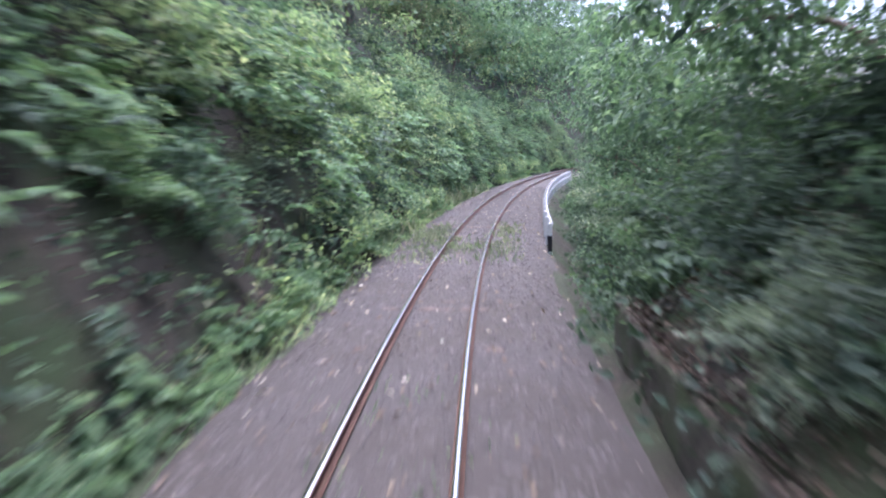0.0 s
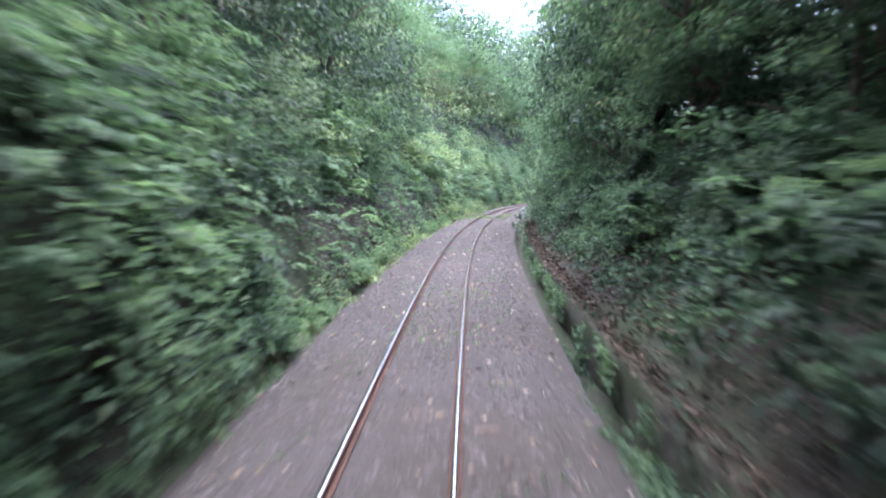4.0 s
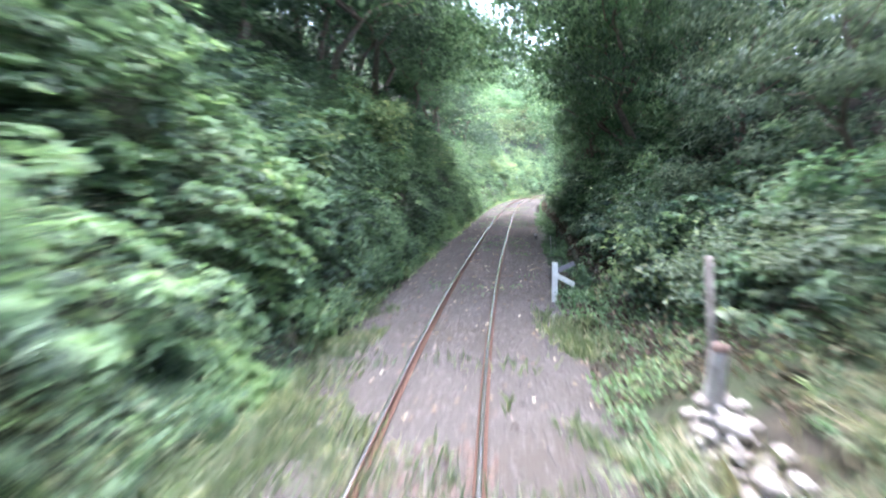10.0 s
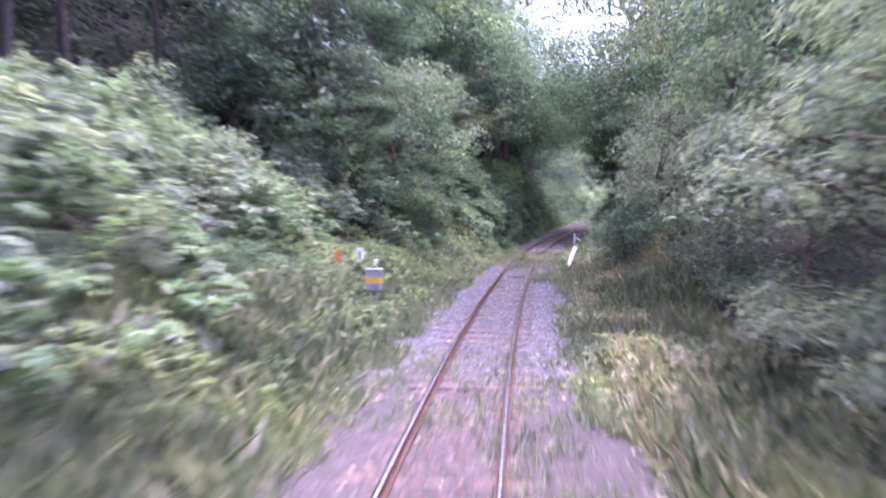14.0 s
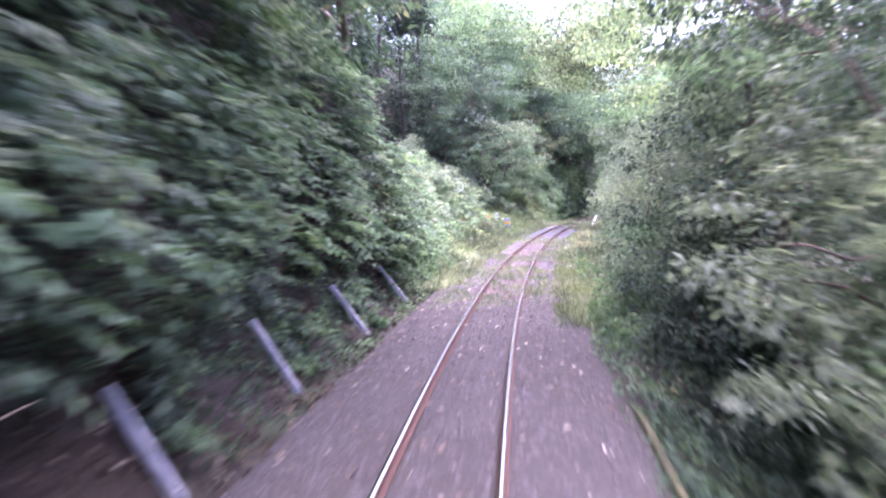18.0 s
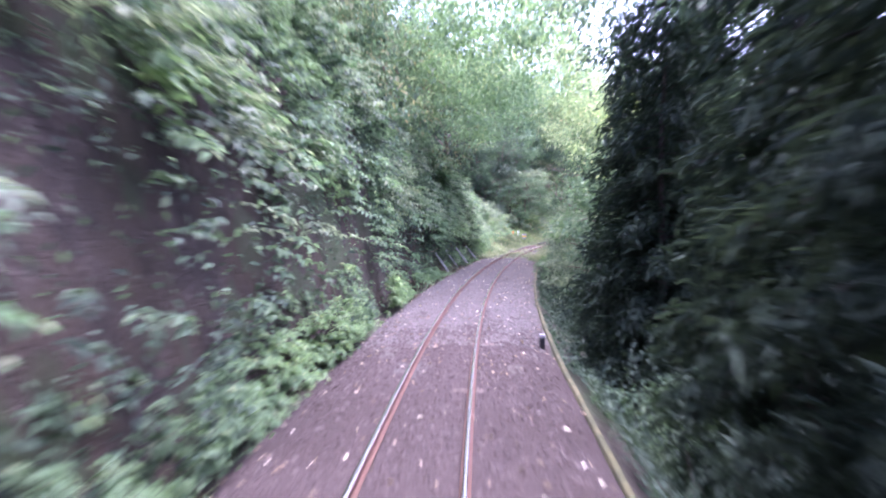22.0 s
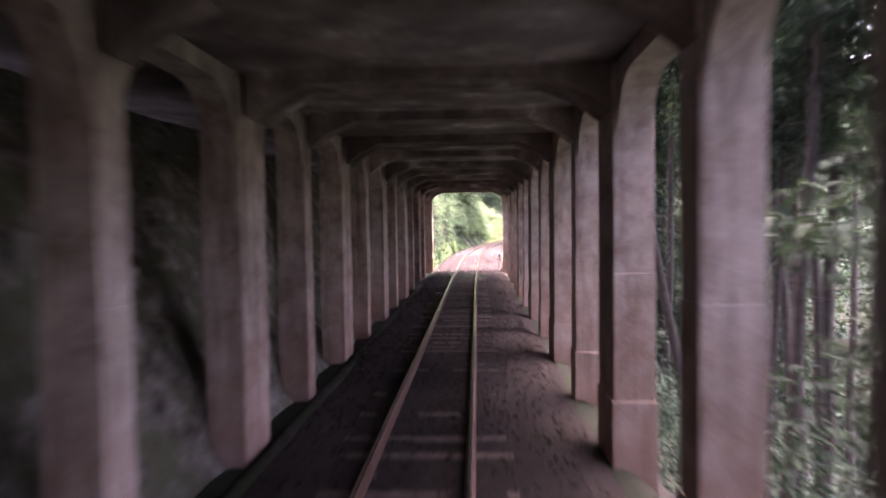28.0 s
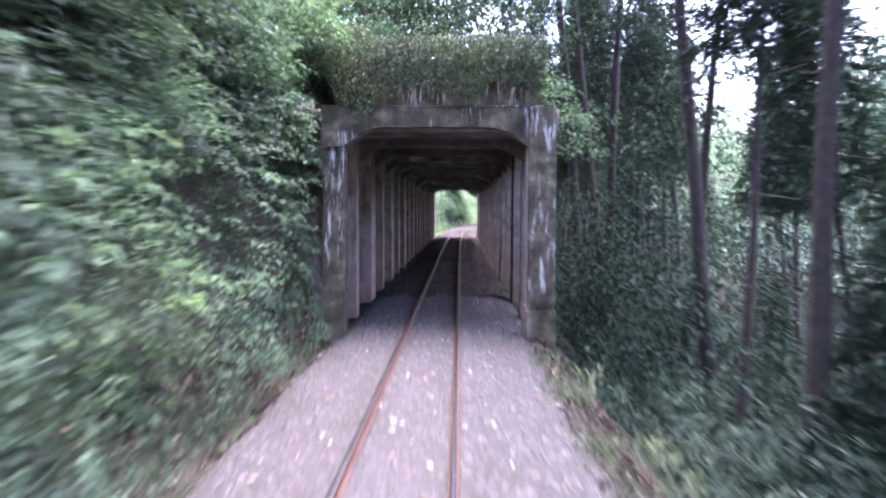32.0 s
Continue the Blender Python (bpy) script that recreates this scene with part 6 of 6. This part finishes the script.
stones("ballast_stones", "grey-brown crushed stones of the ballast", M_STONE, -4, 22, 75, 0.045)
stones("ballast_stones", "grimy crushed stones darkened for the shade under the shed", M_GRIMESHADE, 22, 67, 30, 0.04)
stones("ballast_stones", "dark brown crushed stones outside the shed", M_BROWNSTONE, 65, 86, 70, 0.045)
stones("ballast_stones", "grey-brown crushed stones of the ballast", M_STONE, 84, 148, 60, 0.045)
stones("ballast_stones", "fresh blue-grey crushed stones of the ballast", M_STONEBLUE, 146, 167, 150, 0.046, lambda v, off, z: np.abs(off) > 0.75 + 0.25 * fbm(np.stack([v, off, z], -1)))
stones("ballast_stones", "rust-stained crushed stones between the rails", M_RUSTSTONE, 120, 146, 80, 0.042, None, 0.95)
stones("ballast_stones", "rust-stained crushed stones between the rails", M_RUSTSTONE, 165, 176, 80, 0.042, None, 0.95)
stones("ballast_stones", "blue-grey crushed stones between the sleepers", M_STONEBLUE, 145, 166, 90, 0.04, None, 0.95)
stones("ballast_stones", "grey-brown crushed stones of the ballast", M_STONE, 166, 300, 52, 0.045)


def litter(v0, v1, density):
    n = int((v1 - v0) * 4.8 * density)
    v, off = v0 + (v1 - v0) * rng.random(n), 2.4 * (2 * rng.random(n) - 1)
    base = at(v, off, bed_height(v, off) + 0.04)
    ln = 0.05 + 0.09 * rng.random(n)
    ob = part("fallen_leaves", leaf_geo(base, rng.normal(size=(n, 3)) * np.array([1, 1, 0.2]), np.array([0, 0, 1.0]) + rng.normal(size=(n, 3)) * 0.25, ln, ln * 0.55, 0.1), M_LITTER)
    return tagged(ob, "dry brown and pale leaves fallen on the ballast", "fallen leaves", kind="stuff")


litter(-4, 18, 4)
litter(64, 300, 4)


# ---------------------------------------------------------------- trackside things
def ground_z(v, off):
    return float(np.maximum(land(v, off), bed_height(np.float64(v), np.float64(off))))


def gradient_post(v, off):
    ob = thing("gradient_post", "white gradient post with two slanting arms beside the track", "track sign", spot(v, off, ground_z(v, off), 0))
    part("post", box(-0.065, 0.065, -0.05, 0.05, -0.3, 0.95, 0.012), M_WHITE, ob)
    for z, tilt, m, lab in ((0.76, -28, M_WHITE, "white slanting arm"), (0.74, 24, M_DARKGREY, "weathered grey arm")):
        bm = box(0.0, 0.46, -0.02, 0.02, -0.055, 0.055, 0.006)
        bmesh.ops.rotate(bm, cent=(0, 0, 0), matrix=Matrix.Rotation(radians(-tilt), 3, "Y"), verts=bm.verts)
        bmesh.ops.translate(bm, vec=(0.05, -0.062 if tilt < 0 else 0.062, z - (0.12 if tilt < 0 else 0.0)), verts=bm.verts)
        part("arm", bm, m, ob, lab)
    return ob


gradient_post(185.5, 1.99)

stake = thing("white_stake", "white painted stake leaning beside the track", "track marker", spot(167.1, 2.03, ground_z(167.1, 2.03), 0, -30, 20))
part("shaft", box(-0.085, 0.085, -0.06, 0.06, -0.3, 1.2, 0.012), M_WHITE, stake)
part("cap", prism([(-0.085, 1.202), (0.085, 1.202), (0.0, 1.26)], -0.06, 0.06), M_WHITE, stake)


def stub(name, label, v, off, w, h, m, top=None, tilt=0):
    ob = thing(name, label, "track marker", spot(v, off, ground_z(v, off), 10, 0, tilt))
    part("shaft", box(-w / 2, w / 2, -w / 2, w / 2, -0.25, h, 0.01), m, ob)
    if top is not None:
        part("top", box(-w / 2 - 0.004, w / 2 + 0.004, -w / 2 - 0.004, w / 2 + 0.004, h + 0.002, h + 0.08, 0.012), top, ob, "pale painted top")
    return ob


stub("marker_stub", "small white marker stub in the grass", 172, 2.2, 0.12, 0.34, M_WHITE)
stub("marker_stub", "short dark stub with pale top in the ballast", 202.8, 1.95, 0.09, 0.2, M_BLACK, M_WHITE)
stub("marker_stub", "short black stub on the ballast shoulder", 84.6, 2.05, 0.11, 0.24, M_BLACK, M_GREY)
stub("concrete_block", "pale broken concrete block at the shed mouth", 68.1, 2.0, 0.2, 0.16, M_PALESTONE, None, 18)
mark = thing("marker_stub", "white marker stake in the low growth", "track marker", spot(158.3, -4.6, 0.3, 10))
part("shaft", box(-0.07, 0.07, -0.07, 0.07, -0.7, 0.5, 0.01), M_WHITE, mark)
stick = thing("thin_stake", "thin pale stake standing by the wall", "stake", spot(197.0, 2.45, ground_z(197.0, 2.45), 0, 0, -4))
part("shaft", tube([(0, 0, -0.2), (0.01, 0, 0.4), (0, 0, 0.8)], [0.018, 0.016, 0.014], 7), M_STEEL, stick)

relay = thing("relay_box", "grey equipment box with orange-yellow band on a post", "equipment box", spot(153.1, -3.34, 0.0, -8))
part("post", box(-0.05, 0.05, -0.05, 0.05, -0.6, 0.42, 0.008), M_DARKGREY, relay)
cabinet = part("cabinet", box(-0.2, 0.2, -0.14, 0.14, 0.38, 0.93, 0.025), M_GREY, relay)
part("band", box(-0.204, 0.204, -0.144, 0.144, 0.57, 0.74, 0.006), M_YELLOW, cabinet, "orange-yellow painted band")
part("lid", box(-0.22, 0.22, -0.16, 0.16, 0.932, 0.965, 0.01), M_GREY, cabinet)
part("knob", box(-0.07, 0.07, -0.05, 0.05, 0.967, 1.03, 0.02), M_DARKGREY, cabinet)

board = thing("marker_board", "narrow grey-white marker board on a post in the grass", "track sign", spot(157.3, -4.88, ground_z(157.3, -4.88), -6))
_z = 1.28 - ground_z(157.3, -4.88)
part("post", box(-0.03, 0.03, -0.02, 0.02, -0.3, _z - 0.05, 0.006), M_DARKGREY, board)
plate = part("plate", box(-0.12, 0.12, -0.034, -0.022, _z - 0.64, _z, 0.004), M_WHITE, board)
part("writing_bar", box(-0.035, 0.035, -0.04, -0.0345, _z - 0.42, _z - 0.12, 0.0), M_DARKGREY, plate)

tag = thing("orange_marker", "small orange marker on a short white post", "track sign", spot(156.5, -5.4, 0.25, -6))
part("post", box(-0.035, 0.035, -0.035, 0.035, -0.6, 0.75, 0.006), M_WHITE, tag)
part("plate", box(-0.1, 0.1, -0.05, -0.037, 0.55, 0.95, 0.004), M_ORANGE, tag)

for v in STAKES:
    ob = thing("leaning_stake", "old galvanised rail stake leaning against the rock slope", "stake", spot(v, -2.58, -0.35, 0, -4, -38 + 2 * rng.normal()), group="leaning stakes at the foot of the bluff")
    part("shaft", box(-0.055, 0.055, -0.035, 0.035, -0.1, 1.35, 0.01), M_STEEL, ob)
    part("web", box(-0.012, 0.012, 0.035, 0.075, -0.1, 1.33, 0.0), M_STEEL, ob)

# white guard fence on the outside of the bend
fence = thing("guard_fence", "low white guard fence of posts and rails along the bend", "fence", None)
for n, v in enumerate(np.arange(272.4, 312, 1.8)):
    z = -0.36
    me = box(-0.06, 0.06, -0.06, 0.06, -0.4, 0.85, 0.012)
    ob = part("post", me, M_WHITE, fence)
    ob.matrix_world = spot(v, 2.28, z)
    if n == 0:
        o2 = part("black_band", box(-0.064, 0.064, -0.064, 0.064, 0.05, 0.5, 0.006), M_BLACK, fence, "black painted band on the end post")
        o2.matrix_world = spot(v, 2.28, z)
part("rail", long_solid(272.4, 312, [(2.32, 0.4), (2.32, 0.49), (2.36, 0.49), (2.36, 0.4)], 0.9), M_GREY, fence)
part("rail", long_solid(272.4, 312, [(2.32, 0.05), (2.32, 0.13), (2.36, 0.13), (2.36, 0.05)], 0.9), M_GREY, fence)

# rubble heap with a squat stone post on it and a broken wooden post behind
M_RUBBLE = surface("weathered_pale_rubble", [(0.3, (0.18, 0.165, 0.155)), (0.5, (0.33, 0.315, 0.3)), (0.75, (0.5, 0.48, 0.465))], 4, 0.9, 40, 0.6, 0.02)
for n in range(58):
    q = rng.random()
    v, o = 174.5 + 2.2 * q, 3.02 + 0.24 * rng.normal() * (0.5 + 0.5 * q)
    mound = max(0.0, (0.04 + 0.42 * q) * (1 - min(1.0, abs(o - 3.05) / 0.75)))
    size = 0.05 + 0.1 * rng.random() ** 1.5
    bm = bmesh.new()
    bmesh.ops.create_icosphere(bm, subdivisions=2, radius=size)
    for p in bm.verts:
        p.co *= 0.75 + 0.5 * noise.noise(p.co * 4 + Vector((n, 0, 0))) + 0.2 * rng.random()
        p.co.z *= 0.7
    ob = part("rubble_stone", bm, M_RUBBLE if rng.random() < 0.3 else M_PALESTONE)
    ob.matrix_world = spot(v, o, ground_z(v, o) + 0.02 + mound * rng.random() ** 0.6, rng.random() * 360)
    tagged(ob, "pale broken stone in a heap beside the track", "stone", "rubble heap")
bm = bmesh.new()
bmesh.ops.create_icosphere(bm, subdivisions=3, radius=0.23)
for p in bm.verts:
    p.co *= 0.8 + 0.4 * noise.noise(p.co * 3.0)
    p.co.z *= 0.6
ob = tagged(part("boulder", bm, M_RUBBLE), "large pale boulder on the rubble heap", "stone")
ob.matrix_world = spot(175.8, 3.08, ground_z(175.8, 3.08) + 0.3, 20)
ob = thing("stone_post", "squat pale stone post with a reddish worn top", "post", spot(176.5, 3.06, ground_z(176.5, 3.06), 0, 3, 4))
part("shaft", tube([(0, 0, -0.1), (0.0, 0, 0.4), (0.01, 0, 0.9)], [0.12, 0.115, 0.1], 12), M_RUBBLE, ob)
part("top", tube([(0.01, 0, 0.9), (0.012, 0, 0.95), (0.012, 0, 0.985), (0.012, 0, 0.99)], [0.102, 0.098, 0.07, 0.005], 12), M_RUSTSTONE, ob, "reddish worn top")
ob = thing("broken_post", "weathered grey stub of a wooden post behind the rubble", "post", spot(177.3, 3.3, ground_z(177.3, 3.3), 0, 3, -3))
part("shaft", tube([(0, 0, -0.2), (0.02, 0, 0.7), (0, 0, 1.72), (0, 0, 1.74)], [0.06, 0.055, 0.05, 0.01], 9), M_PALESTONE, ob)


def fallen_pole(label, a, b, r, m):
    pa, pb = at(*a), at(*b)
    ob = thing("fallen_branch", label, "branch", pose(*pa))
    part("stem", tube(np.array([(pb - pa) * k + np.array([0, 0, 0.16 * k * (1 - k)]) for k in np.linspace(0, 1, 5)]), np.linspace(r, r * 0.45, 5), 7), m, ob)
    return ob


fallen_pole("long dry bamboo pole fallen across the verge", (156.4, 3.6, 0.24), (163.2, 3.7, 0.52), 0.02, M_DEADWOOD)
fallen_pole("short dry stick in the verge grass", (162.6, 2.95, 0.3), (164.6, 2.85, 0.6), 0.016, M_DEADWOOD)
thin = thing("thin_stake", "thin brownish stake in the grass by the track", "stake", spot(164.3, 2.4, ground_z(164.3, 2.4), 0, 0, -3))
part("shaft", tube([(0, 0, -0.2), (0.01, 0, 0.4), (0, 0, 0.75)], [0.02, 0.018, 0.015], 7), M_DEADWOOD, thin)
fallen_pole("bleached fallen branch on the open bank", (151.5, -5.6, 0.55), (154.5, -4.7, 0.5), 0.05, M_DEADWOOD)
fallen_pole("dry fallen branch in the low growth", (145.0, -4.9, 0.4), (149.5, -5.8, 0.9), 0.03, M_DEADWOOD)
rusty = thing("rusty_stake", "short rusty stake in the dry grass", "stake", spot(153.5, 4.1, ground_z(153.5, 4.1), 0, 0, 6))
part("shaft", box(-0.03, 0.03, -0.03, 0.03, -0.2, 0.55, 0.006), M_RAILSIDE, rusty)


# slender bent trees that reach over the verge, and a dry stick among the stakes
def bent_tree(points, r):
    pa = at(*points[0])
    ob = thing("bent_tree", "thin dark bare tree bent over towards the line", "tree", pose(*pa))
    pts = np.array([at(*p) - pa for p in points])
    t = np.linspace(0, len(pts) - 1, 14)
    path = np.stack([np.interp(t, np.arange(len(pts)), pts[:, k]) for k in range(3)], 1)
    path[1:-1] = (path[:-2] + 2 * path[1:-1] + path[2:]) / 4
    trunk = part("trunk", tube(path, np.linspace(r, 0.012, 14), 7), M_BARK, ob)
    for k in (6, 9, 11):
        tip = path[k] + (path[k + 1] - path[k]) * 2.2 + rng.normal(size=3) * 0.35 + np.array([0, 0, 0.35])
        part("twig", tube(curve_path(path[k], tip, 0.05, 5), np.linspace(0.016, 0.005, 5), 5), M_BARK, trunk)
    return ob


bent_tree([(102.5, 5.6, float(land(102.5, 5.6)) - 0.2), (102.8, 5.5, 1.6), (103.5, 4.8, 3.0), (104.5, 3.7, 3.5), (105.4, 2.9, 4.5)], 0.06)
bent_tree([(103.2, 6.2, float(land(103.2, 6.2)) - 0.2), (103.3, 6.0, 2.8), (103.8, 5.0, 4.7), (104.6, 3.8, 4.9), (105.6, 2.9, 5.5)], 0.07)
bent_tree([(267.0, 9.2, float(land(267.0, 9.2)) - 0.2), (267.2, 8.8, 3.6), (268.0, 7.8, 5.0), (269.2, 6.4, 5.3), (270.5, 5.2, 5.1)], 0.16)
bent_tree([(109.5, 5.4, float(land(109.5, 5.4)) - 0.2), (109.6, 5.2, 2.4), (110.2, 4.4, 4.4), (111.0, 3.4, 5.2)], 0.06)
fallen_pole("pale dry stick caught in the growth on the bluff", (104.4, -3.55, 0.6), (106.4, -3.0, 1.05), 0.018, M_DEADWOOD)
